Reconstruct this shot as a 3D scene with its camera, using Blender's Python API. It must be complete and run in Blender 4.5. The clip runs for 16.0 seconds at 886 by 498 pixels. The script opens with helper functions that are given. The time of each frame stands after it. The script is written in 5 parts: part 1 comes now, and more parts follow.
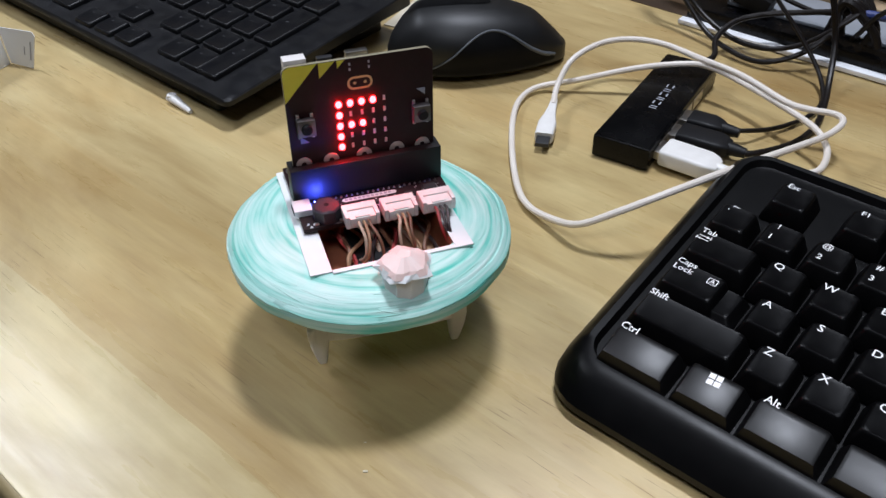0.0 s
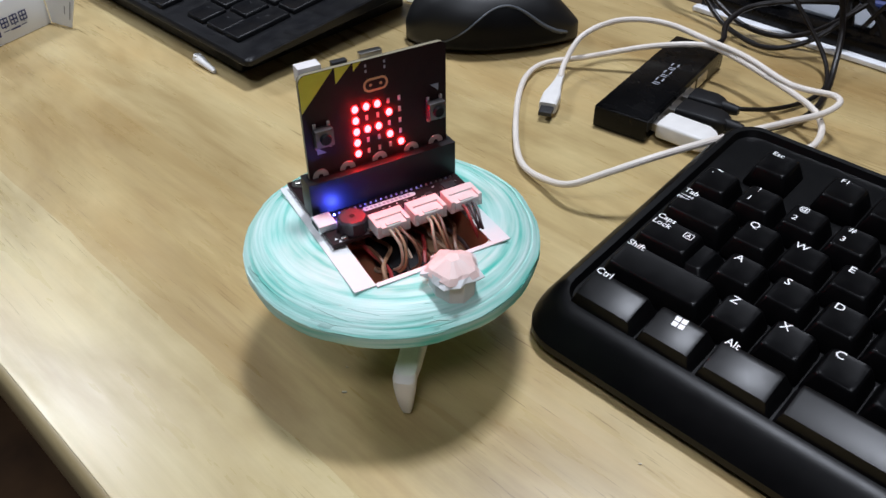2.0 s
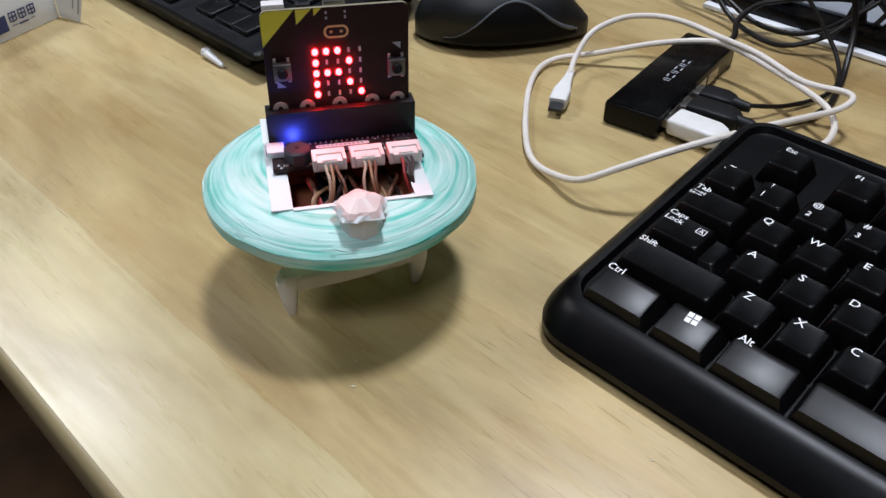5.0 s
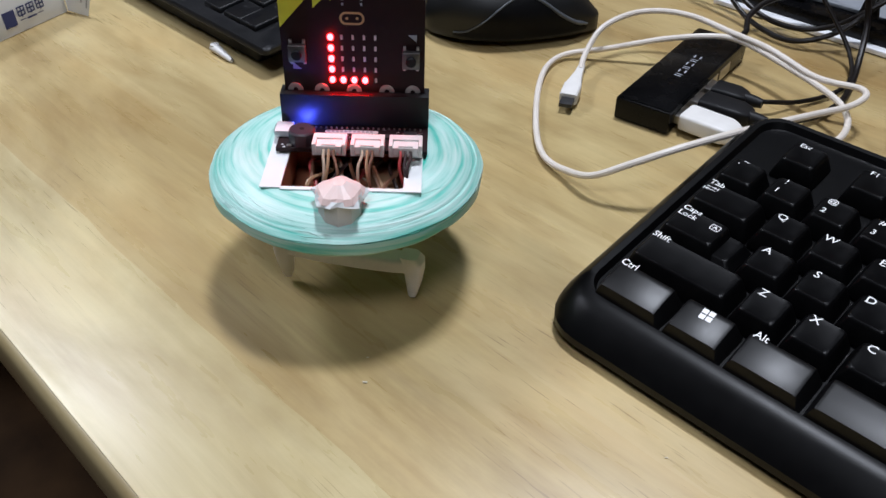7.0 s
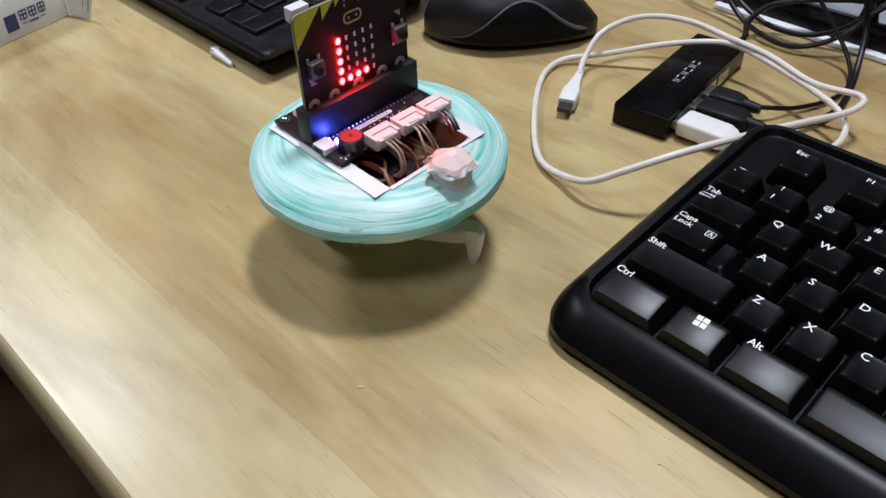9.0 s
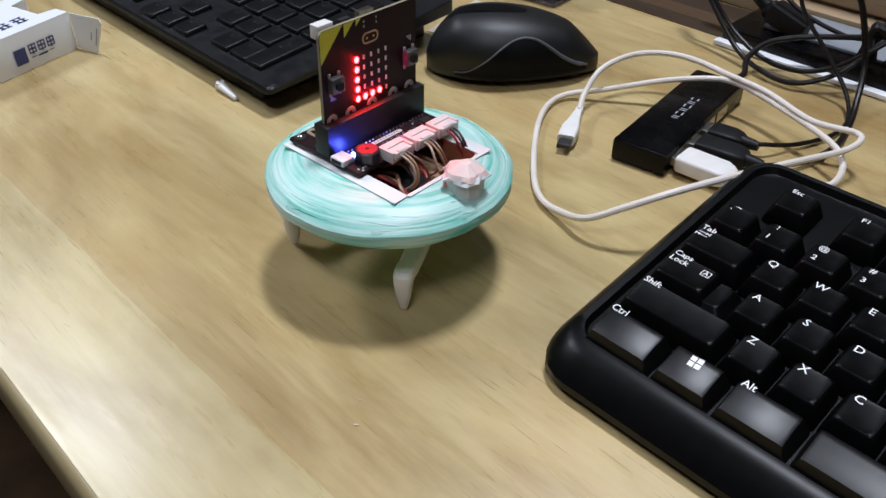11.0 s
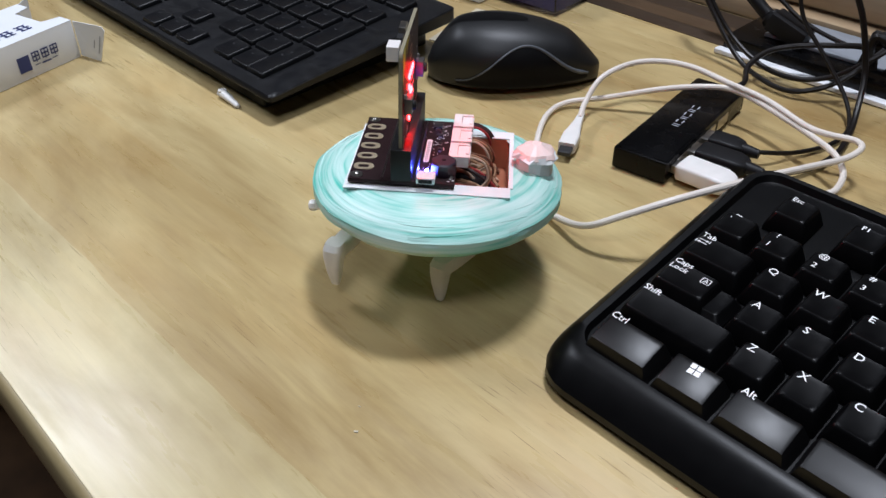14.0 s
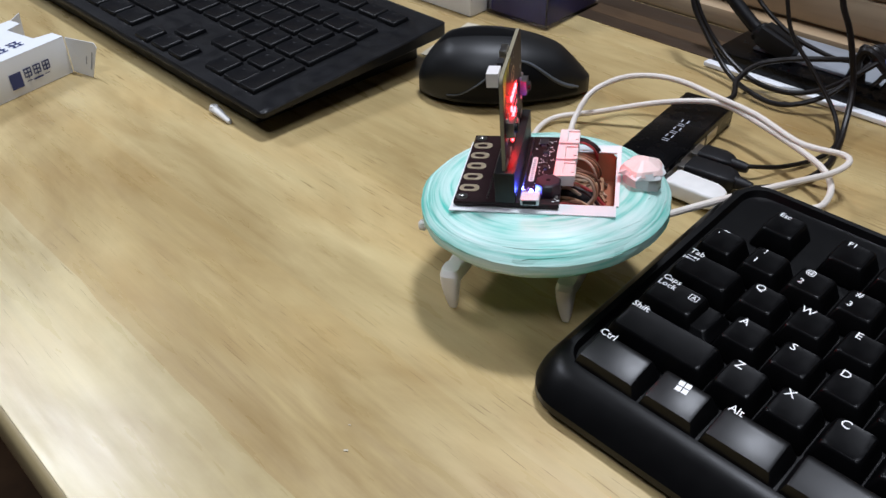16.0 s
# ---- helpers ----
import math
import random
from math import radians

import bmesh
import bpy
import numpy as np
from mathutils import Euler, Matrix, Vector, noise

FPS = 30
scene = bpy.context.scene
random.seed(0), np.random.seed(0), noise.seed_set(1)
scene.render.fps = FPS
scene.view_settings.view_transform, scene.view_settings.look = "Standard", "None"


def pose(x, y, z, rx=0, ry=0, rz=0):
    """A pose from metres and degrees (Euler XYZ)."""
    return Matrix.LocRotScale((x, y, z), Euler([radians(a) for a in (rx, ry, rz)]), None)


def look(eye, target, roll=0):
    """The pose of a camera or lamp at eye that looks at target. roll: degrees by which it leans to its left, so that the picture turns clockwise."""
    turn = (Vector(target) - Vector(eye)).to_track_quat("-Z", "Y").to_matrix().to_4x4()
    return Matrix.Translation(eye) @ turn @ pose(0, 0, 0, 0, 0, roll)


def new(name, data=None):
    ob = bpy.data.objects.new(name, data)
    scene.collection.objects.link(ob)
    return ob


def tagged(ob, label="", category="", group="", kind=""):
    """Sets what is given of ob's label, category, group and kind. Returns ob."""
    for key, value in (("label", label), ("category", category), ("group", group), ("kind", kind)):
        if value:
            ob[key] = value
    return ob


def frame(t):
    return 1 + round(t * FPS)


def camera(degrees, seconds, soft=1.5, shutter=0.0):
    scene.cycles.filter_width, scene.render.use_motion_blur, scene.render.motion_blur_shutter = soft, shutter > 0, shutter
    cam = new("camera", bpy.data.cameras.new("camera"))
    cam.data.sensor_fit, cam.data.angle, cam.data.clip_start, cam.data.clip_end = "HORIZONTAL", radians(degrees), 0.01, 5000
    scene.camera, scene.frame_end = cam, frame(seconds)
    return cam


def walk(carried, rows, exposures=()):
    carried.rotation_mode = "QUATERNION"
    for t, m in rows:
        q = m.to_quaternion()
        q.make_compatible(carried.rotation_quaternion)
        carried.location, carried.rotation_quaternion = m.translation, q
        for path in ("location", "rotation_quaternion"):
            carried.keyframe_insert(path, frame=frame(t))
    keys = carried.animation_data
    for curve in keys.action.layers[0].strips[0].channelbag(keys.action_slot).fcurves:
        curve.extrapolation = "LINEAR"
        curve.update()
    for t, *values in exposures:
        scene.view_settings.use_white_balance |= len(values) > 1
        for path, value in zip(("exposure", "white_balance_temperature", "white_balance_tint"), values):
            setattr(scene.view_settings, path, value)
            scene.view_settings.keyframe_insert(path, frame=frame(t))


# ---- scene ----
cam = camera(56.1, 16.0)
PATH = [
    (0, (0.096, -0.183, 0.238), (-0.925, 0.953, -1.054), -1.9),
    (0.5, (0.122, -0.193, 0.231), (-0.936, 0.923, -1.049), -1.5),
    (1, (0.134, -0.201, 0.235), (-0.951, 0.89, -1.043), -1.2),
    (1.5, (0.13, -0.196, 0.231), (-0.962, 0.891, -1.045), -1.1),
    (2, (0.129, -0.192, 0.229), (-0.964, 0.895, -1.045), -1.0),
    (2.5, (0.128, -0.19, 0.229), (-0.966, 0.891, -1.048), -1.1),
    (3, (0.128, -0.191, 0.228), (-0.968, 0.893, -1.045), -1.0),
    (3.5, (0.127, -0.192, 0.227), (-0.969, 0.89, -1.048), -1.0),
    (4, (0.127, -0.193, 0.226), (-0.97, 0.891, -1.047), -0.9),
    (6.5, (0.126, -0.194, 0.225), (-0.978, 0.881, -1.05), -0.9),
    (7, (0.124, -0.195, 0.224), (-0.979, 0.877, -1.054), -0.9),
    (7.5, (0.125, -0.195, 0.225), (-0.981, 0.875, -1.052), -0.9),
    (8, (0.126, -0.194, 0.226), (-0.982, 0.875, -1.05), -0.9),
    (8.5, (0.126, -0.192, 0.226), (-0.985, 0.876, -1.049), -0.9),
    (9, (0.126, -0.193, 0.226), (-0.985, 0.875, -1.05), -0.9),
    (9.5, (0.126, -0.191, 0.227), (-0.989, 0.874, -1.047), -0.9),
    (10, (0.127, -0.189, 0.229), (-1.008, 0.886, -1.018), -0.9),
    (12.5, (0.129, -0.189, 0.233), (-1.025, 0.891, -0.992), -1.0),
    (13, (0.13, -0.189, 0.233), (-1.027, 0.892, -0.989), -1.0),
    (13.5, (0.129, -0.187, 0.233), (-1.031, 0.896, -0.984), -1.0),
    (14, (0.129, -0.189, 0.232), (-1.032, 0.895, -0.984), -1.0),
    (14.5, (0.13, -0.189, 0.233), (-1.033, 0.896, -0.979), -1.0),
    (15, (0.13, -0.187, 0.233), (-1.036, 0.903, -0.973), -1.0),
    (15.5, (0.13, -0.187, 0.234), (-1.033, 0.91, -0.968), -1.0),
    (16, (0.13, -0.186, 0.236), (-1.033, 0.912, -0.966), -1.1),
]
walk(cam, [(t, look(eye, target, roll)) for t, eye, target, roll in PATH])



# ---- light ----
world = bpy.data.worlds.new("room_light")
scene.world = world
world.use_nodes = True
world.node_tree.nodes["Background"].inputs["Color"].default_value = (1.0, 0.97, 0.92, 1)
world.node_tree.nodes["Background"].inputs["Strength"].default_value = 0.012
scene.view_settings.exposure = 0.0


def area_lamp(name, eye, target, sx, sy, watts, colour):
    data = bpy.data.lights.new(name, "AREA")
    data.shape, data.size, data.size_y, data.energy, data.color = "RECTANGLE", sx, sy, watts, colour
    ob = new(name, data)
    ob.matrix_world = look(eye, target)
    return ob


# rows of ceiling tubes: over the back of the desk, behind the partition, further along the room and behind the camera
TUBE = (0.94, 1.0, 1.14)
area_lamp("ceiling_lamp", (-0.15, 0.40, 2.05), (-0.15, 0.40, 0.0), 0.34, 0.18, 33, TUBE)
area_lamp("ceiling_lamp", (-0.55, 1.20, 1.90), (-0.55, 1.20, 0.0), 1.2, 0.22, 1.5, TUBE)
area_lamp("ceiling_lamp", (-1.95, -0.42, 1.90), (-1.95, -0.42, 0.0), 0.6, 0.45, 33, TUBE)
area_lamp("ceiling_lamp", (0.60, -0.90, 1.90), (0.60, -0.90, 0.0), 0.6, 0.25, 13, TUBE)
# ---- materials ----


def material(name, colour, rough=0.5, metal=0.0, second=None, scale=60.0, mix=0.5, bump=0.0, bump_scale=400.0, stretch=(1, 1, 1), coat=0.0, emit=None, power=0.0, transmission=0.0, ior=1.45, rough_vary=0.0, spec=0.5, subsurface=0.0, island=0.0):
    m = bpy.data.materials.new(name)
    m.use_nodes = True
    nt = m.node_tree
    p = nt.nodes["Principled BSDF"]
    p.inputs["Base Color"].default_value = (*colour, 1)
    p.inputs["Roughness"].default_value = rough
    p.inputs["Metallic"].default_value = metal
    p.inputs["Coat Weight"].default_value = coat
    p.inputs["IOR"].default_value = ior
    p.inputs["Specular IOR Level"].default_value = spec
    p.inputs["Transmission Weight"].default_value = transmission
    if subsurface:
        p.inputs["Subsurface Weight"].default_value = subsurface
        p.inputs["Subsurface Radius"].default_value = (0.004, 0.004, 0.004)
    if emit:
        p.inputs["Emission Color"].default_value = (*emit, 1)
        p.inputs["Emission Strength"].default_value = power
    tc = nt.nodes.new("ShaderNodeTexCoord")
    mp = nt.nodes.new("ShaderNodeMapping")
    mp.inputs["Scale"].default_value = stretch
    nt.links.new(tc.outputs["Object"], mp.inputs["Vector"])
    if second:
        n = nt.nodes.new("ShaderNodeTexNoise")
        n.inputs["Scale"].default_value, n.inputs["Detail"].default_value = scale, 6
        nt.links.new(mp.outputs[0], n.inputs["Vector"])
        r = nt.nodes.new("ShaderNodeValToRGB")
        r.color_ramp.elements[0].position, r.color_ramp.elements[1].position = 0.5 - 0.5 * (1 - mix), 0.5 + 0.5 * (1 - mix)
        r.color_ramp.elements[0].color, r.color_ramp.elements[1].color = (*colour, 1), (*second, 1)
        nt.links.new(n.outputs["Fac"], r.inputs["Fac"])
        nt.links.new(r.outputs["Color"], p.inputs["Base Color"])
    if rough_vary:
        n = nt.nodes.new("ShaderNodeTexNoise")
        n.inputs["Scale"].default_value, n.inputs["Detail"].default_value = scale * 2.3, 4
        nt.links.new(mp.outputs[0], n.inputs["Vector"])
        r = nt.nodes.new("ShaderNodeMapRange")
        r.inputs["From Min"].default_value, r.inputs["From Max"].default_value = 0.3, 0.7
        r.inputs["To Min"].default_value, r.inputs["To Max"].default_value = rough - rough_vary, rough + rough_vary
        nt.links.new(n.outputs["Fac"], r.inputs["Value"])
        nt.links.new(r.outputs["Result"], p.inputs["Roughness"])
    if bump:
        n = nt.nodes.new("ShaderNodeTexNoise")
        n.inputs["Scale"].default_value, n.inputs["Detail"].default_value = bump_scale, 5
        nt.links.new(mp.outputs[0], n.inputs["Vector"])
        b = nt.nodes.new("ShaderNodeBump")
        b.inputs["Strength"].default_value, b.inputs["Distance"].default_value = bump, 0.0006
        nt.links.new(n.outputs["Fac"], b.inputs["Height"])
        nt.links.new(b.outputs["Normal"], p.inputs["Normal"])
    return m




def link_chain(m):
    nt = m.node_tree
    return nt, nt.nodes, nt.links, nt.nodes["Principled BSDF"]


def ramp(nodes, stops):
    r = nodes.new("ShaderNodeValToRGB")
    els = r.color_ramp.elements
    els[0].position, els[0].color = stops[0][0], (*stops[0][1], 1)
    els[1].position, els[1].color = stops[-1][0], (*stops[-1][1], 1)
    for pos, col in stops[1:-1]:
        e = els.new(pos)
        e.color = (*col, 1)
    return r


def wood(name, light, dark, rough=0.3, fleck=0.55):
    """Varnished veneer with its grain along x: broad cloudy bands, long streaks, short dark pores."""
    m = bpy.data.materials.new(name)
    m.use_nodes = True
    nt, nodes, links, p = link_chain(m)
    tc = nodes.new("ShaderNodeTexCoord")

    def noise_at(stretch, scale, detail, rough_=0.55, distort=0.0):
        mp = nodes.new("ShaderNodeMapping")
        mp.inputs["Scale"].default_value = stretch
        links.new(tc.outputs["Object"], mp.inputs["Vector"])
        n = nodes.new("ShaderNodeTexNoise")
        n.inputs["Scale"].default_value, n.inputs["Detail"].default_value = scale, detail
        n.inputs["Roughness"].default_value, n.inputs["Distortion"].default_value = rough_, distort
        links.new(mp.outputs[0], n.inputs["Vector"])
        return n.outputs["Fac"]

    def mixed(kind, a, b, fac, second_is_colour=True):
        x = nodes.new("ShaderNodeMix")
        x.data_type, x.blend_type = "RGBA", kind
        links.new(a, x.inputs["A"])
        links.new(b, x.inputs["B"])
        if isinstance(fac, float):
            x.inputs["Factor"].default_value = fac
        else:
            links.new(fac, x.inputs["Factor"])
        return x.outputs["Result"]

    mid = tuple((a + b) / 2 for a, b in zip(light, dark))
    bands = ramp(nodes, ((0.32, dark), (0.48, mid), (0.64, light)))
    links.new(noise_at((2.6, 8, 8), 2.6, 6, 0.6, 0.5), bands.inputs["Fac"])
    streak = ramp(nodes, ((0.3, tuple(0.80 * c for c in mid)), (0.65, tuple(min(1, 1.12 * c) for c in light))))
    links.new(noise_at((3, 110, 110), 2.2, 6, 0.65), streak.inputs["Fac"])
    col = mixed("MIX", bands.outputs["Color"], streak.outputs["Color"], 0.20)
    blush = ramp(nodes, ((0.45, (1, 1, 1)), (0.75, (0.92, 0.77, 0.62))))
    links.new(noise_at((1, 2.6, 2.6), 7, 3), blush.inputs["Fac"])
    col = mixed("MULTIPLY", col, blush.outputs["Color"], 0.7)
    pore = ramp(nodes, ((0.30, (0.42, 0.34, 0.25)), (0.37, (1, 1, 1))))
    links.new(noise_at((4.5, 105, 105), 9, 2, 0.5), pore.inputs["Fac"])
    where = ramp(nodes, ((0.42, (0, 0, 0)), (0.62, (1, 1, 1))))
    links.new(noise_at((2, 5, 5), 3.0, 2), where.inputs["Fac"])
    amount = nodes.new("ShaderNodeMath")
    amount.operation = "MULTIPLY"
    links.new(where.outputs["Color"], amount.inputs[0])
    amount.inputs[1].default_value = fleck
    col = mixed("MULTIPLY", col, pore.outputs["Color"], amount.outputs[0])
    # veneer strips along the grain: own tones, and painted shade in the back ones
    sep = nodes.new("ShaderNodeSeparateXYZ")
    links.new(tc.outputs["Object"], sep.inputs[0])
    edge = noise_at((4, 4, 4), 3, 2)

    def calc(op, a, b):
        n = nodes.new("ShaderNodeMath")
        n.operation = op
        for i, v in enumerate((a, b)):
            if isinstance(v, float):
                n.inputs[i].default_value = v
            else:
                links.new(v, n.inputs[i])
        return n.outputs[0]

    across = calc("DIVIDE", calc("ADD", calc("ADD", sep.outputs[1], 0.197), calc("MULTIPLY", edge, 0.006)), 0.6)
    # tones beyond y 0.12 are lowered to stand in for shade there
    strips = ramp(nodes, [((y + 0.2) / 0.6, tone) for y, tone in ((-0.2, (1.0, 1.0, 1.0)), (-0.104, (0.88, 0.80, 0.70)), (-0.035, (0.93, 0.88, 0.82)), (0.045, (0.85, 0.79, 0.70)), (0.12, (0.84, 0.77, 0.68)), (0.2, (0.78, 0.70, 0.60)), (0.28, (0.82, 0.76, 0.68)))])
    strips.color_ramp.interpolation = "CONSTANT"
    links.new(across, strips.inputs["Fac"])
    col = mixed("MULTIPLY", col, strips.outputs["Color"], 0.9)
    links.new(col, p.inputs["Base Color"])
    rr = nodes.new("ShaderNodeMapRange")
    rr.inputs["From Min"].default_value, rr.inputs["From Max"].default_value = 0.3, 0.7
    rr.inputs["To Min"].default_value, rr.inputs["To Max"].default_value = rough - 0.05, rough + 0.09
    links.new(noise_at((3, 20, 20), 6, 4), rr.inputs["Value"])
    links.new(rr.outputs["Result"], p.inputs["Roughness"])
    bp = nodes.new("ShaderNodeBump")
    bp.inputs["Strength"].default_value, bp.inputs["Distance"].default_value = 0.05, 0.0004
    links.new(noise_at((6, 130, 130), 3, 4), bp.inputs["Height"])
    links.new(bp.outputs["Normal"], p.inputs["Normal"])
    return m


def streaked(name, centre, pale, green, rough=0.42):
    """Layers of tinted tape wound round an axis: streaks along circles about the centre."""
    m = bpy.data.materials.new(name)
    m.use_nodes = True
    nt, nodes, links, p = link_chain(m)
    tc = nodes.new("ShaderNodeTexCoord")
    off = nodes.new("ShaderNodeVectorMath")
    off.operation = "SUBTRACT"
    off.inputs[1].default_value = (*centre, 0)
    links.new(tc.outputs["Object"], off.inputs[0])
    sep = nodes.new("ShaderNodeSeparateXYZ")
    links.new(off.outputs[0], sep.inputs[0])

    def math_node(op, a, b=None):
        n = nodes.new("ShaderNodeMath")
        n.operation = op
        for i, v in enumerate((a, b)):
            if v is None:
                continue
            if isinstance(v, (int, float)):
                n.inputs[i].default_value = v
            else:
                links.new(v, n.inputs[i])
        return n.outputs[0]

    x, y, z = sep.outputs
    angle = math_node("ARCTAN2", y, x)
    radius = math_node("SQRT", math_node("ADD", math_node("MULTIPLY", x, x), math_node("MULTIPLY", y, y)))

    def wound(ka, kr, scale, detail):
        c = nodes.new("ShaderNodeCombineXYZ")
        # the tape climbs a little as it goes round
        links.new(math_node("MULTIPLY", math_node("COSINE", angle), ka), c.inputs[0])
        links.new(math_node("MULTIPLY", math_node("SINE", angle), ka), c.inputs[1])
        links.new(math_node("MULTIPLY", math_node("SUBTRACT", math_node("ADD", radius, math_node("MULTIPLY", math_node("SINE", math_node("MULTIPLY", angle, 2.0)), 0.0012)), math_node("MULTIPLY", z, 1.2)), kr), c.inputs[2])
        n = nodes.new("ShaderNodeTexNoise")
        n.inputs["Scale"].default_value, n.inputs["Detail"].default_value = scale, detail
        links.new(c.outputs[0], n.inputs["Vector"])
        return n.outputs["Fac"]

    fine, broad = wound(0.9, 420, 1.0, 4), wound(1.1, 110, 1.0, 3)
    fac = math_node("ADD", math_node("MULTIPLY", fine, 0.50), math_node("MULTIPLY", broad, 0.50))
    mid = tuple(0.55 * a + 0.45 * b for a, b in zip(pale, green))
    r = ramp(nodes, ((0.36, green), (0.50, mid), (0.58, tuple(0.55 * a + 0.45 * b for a, b in zip(mid, pale))), (0.68, pale)))
    links.new(fac, r.inputs["Fac"])
    links.new(r.outputs["Color"], p.inputs["Base Color"])
    p.inputs["Roughness"].default_value = rough
    p.inputs["Subsurface Weight"].default_value = 0.15
    p.inputs["Subsurface Radius"].default_value = (0.003, 0.004, 0.004)
    bp = nodes.new("ShaderNodeBump")
    bp.inputs["Strength"].default_value, bp.inputs["Distance"].default_value = 0.55, 0.0007
    links.new(fine, bp.inputs["Height"])
    links.new(bp.outputs["Normal"], p.inputs["Normal"])
    return m


BLACK = material("black_plastic", (0.0012, 0.0012, 0.0014), 0.34, second=(0.0022, 0.0022, 0.0025), scale=90, bump=0.04, bump_scale=2500, rough_vary=0.02, spec=0.21)
# the violet tint paints in the red lights' reflection on the black case
BUZZER = material("glossy_buzzer_case", (0.022, 0.012, 0.022), 0.45, second=(0.028, 0.015, 0.028), scale=200, spec=0.9)
GLOSS = material("black_gloss_plastic", (0.002, 0.002, 0.0023), 0.26, second=(0.003, 0.003, 0.0035), scale=40, rough_vary=0.05, spec=0.22)
KEY = material("black_key_plastic", (0.0012, 0.0012, 0.0015), 0.36, second=(0.0022, 0.0022, 0.0025), scale=70, bump=0.03, bump_scale=3000, rough_vary=0.05, spec=0.20)
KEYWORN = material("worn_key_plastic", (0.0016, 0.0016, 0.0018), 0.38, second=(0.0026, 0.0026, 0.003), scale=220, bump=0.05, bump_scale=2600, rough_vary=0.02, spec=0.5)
LEGEND = material("white_print", (0.88, 0.88, 0.88), 0.5)
WHITE = material("white_plastic", (0.78, 0.76, 0.73), 0.4, second=(0.7, 0.68, 0.65), scale=150)
LEAD = material("white_cable_sheath", (0.76, 0.70, 0.63), 0.42, second=(0.68, 0.61, 0.54), scale=60)
BUTTON = material("dull_button_metal", (0.20, 0.19, 0.19), 0.42, 0.8, second=(0.15, 0.14, 0.14), scale=300)
RING = material("tinned_ring", (0.52, 0.48, 0.46), 0.42, 0.3, second=(0.40, 0.36, 0.34), scale=400)
STEEL = material("plated_steel", (0.62, 0.6, 0.57), 0.28, 1.0, second=(0.5, 0.48, 0.45), scale=300)
GOLD = material("gold_plate", (0.74, 0.62, 0.46), 0.36, 0.65, second=(0.6, 0.48, 0.3), scale=300)
MINT = streaked("mint_tape", (-0.003, -0.0119), (0.76, 0.90, 0.86), (0.055, 0.53, 0.42))
PINK = material("pink_plastic", (0.86, 0.60, 0.55), 0.42, second=(0.86, 0.70, 0.66), scale=160, subsurface=0.2)
CREAM = material("milky_print", (0.82, 0.80, 0.80), 0.4, second=(0.72, 0.70, 0.70), scale=180, subsurface=0.2)
PLATE = material("white_card_plate", (0.82, 0.82, 0.82), 0.5, second=(0.76, 0.77, 0.77), scale=80)
# black board; the red tint paints in the glow of the lights
PCB = material("black_circuit_board", (0.016, 0.006, 0.007), 0.45, second=(0.020, 0.008, 0.009), scale=300, rough_vary=0.05, spec=0.25)
CONN = material("black_nylon", (0.008, 0.008, 0.009), 0.5, second=(0.011, 0.011, 0.012), scale=200)
PCBEDGE = material("laminate_edge", (0.30, 0.26, 0.17), 0.6, second=(0.22, 0.2, 0.14), scale=400)
SILK = material("white_silkscreen", (0.7, 0.7, 0.7), 0.5)
YELLOW = material("olive_yellow_print", (0.72, 0.68, 0.06), 0.4, second=(0.64, 0.60, 0.05), scale=200)
PALEGOLD = material("bare_gold_print", (0.62, 0.42, 0.22), 0.35, 0.4)
CHIP = material("black_chip", (0.02, 0.02, 0.022), 0.4, second=(0.03, 0.03, 0.032), scale=400)
SOCKET = material("white_nylon", (0.80, 0.76, 0.74), 0.42, second=(0.74, 0.7, 0.68), scale=200, subsurface=0.15)
WELL = material("brown_inner_wall", (0.48, 0.18, 0.10), 0.30, second=(0.30, 0.10, 0.055), scale=90)
WIRES = [material("wire_" + n, c, 0.4, second=tuple(0.7 * v for v in c), scale=200) for n, c in (("brown", (0.22, 0.10, 0.06)), ("cream", (0.62, 0.46, 0.34)), ("red", (0.42, 0.05, 0.05)), ("dark", (0.05, 0.03, 0.03)), ("tan", (0.45, 0.26, 0.15)))]
WOOD = wood("pale_wood", (0.635, 0.535, 0.290), (0.345, 0.246, 0.107), 0.29, 0.75)
# darker than the top because shade on the front edge is in the colour
EDGE = wood("shaded_edge_wood", (0.34, 0.27, 0.14), (0.24, 0.18, 0.09), 0.4)
FLOOR = material("dark_floor", (0.080, 0.042, 0.018), 0.7, second=(0.022, 0.011, 0.005), spec=0.1, scale=9)
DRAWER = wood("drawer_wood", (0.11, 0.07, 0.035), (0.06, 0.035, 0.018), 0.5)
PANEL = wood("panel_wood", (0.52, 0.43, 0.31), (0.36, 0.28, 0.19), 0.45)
DARKBAND = wood("dark_band_wood", (0.055, 0.036, 0.022), (0.028, 0.017, 0.010), 0.45)
WALL = material("painted_wall", (0.10, 0.098, 0.094), 0.8, second=(0.08, 0.078, 0.075), scale=3)
SLATE = material("dark_matt_plastic", (0.0036, 0.0040, 0.0060), 0.42, second=(0.005, 0.005, 0.0055), scale=60, bump=0.1, bump_scale=2500, rough_vary=0.06, spec=0.5)
SKEY = material("slim_key_plastic", (0.003, 0.0033, 0.0050), 0.40, second=(0.005, 0.005, 0.0055), scale=80, bump=0.1, bump_scale=2500, rough_vary=0.06, spec=0.32)
MOUSETOP = material("satin_mouse_shell", (0.004, 0.0043, 0.005), 0.46, second=(0.008, 0.0083, 0.009), scale=60, bump=0.06, bump_scale=3000)
GREYTRIM = material("grey_trim", (0.10, 0.11, 0.125), 0.35, second=(0.08, 0.09, 0.10), scale=100)
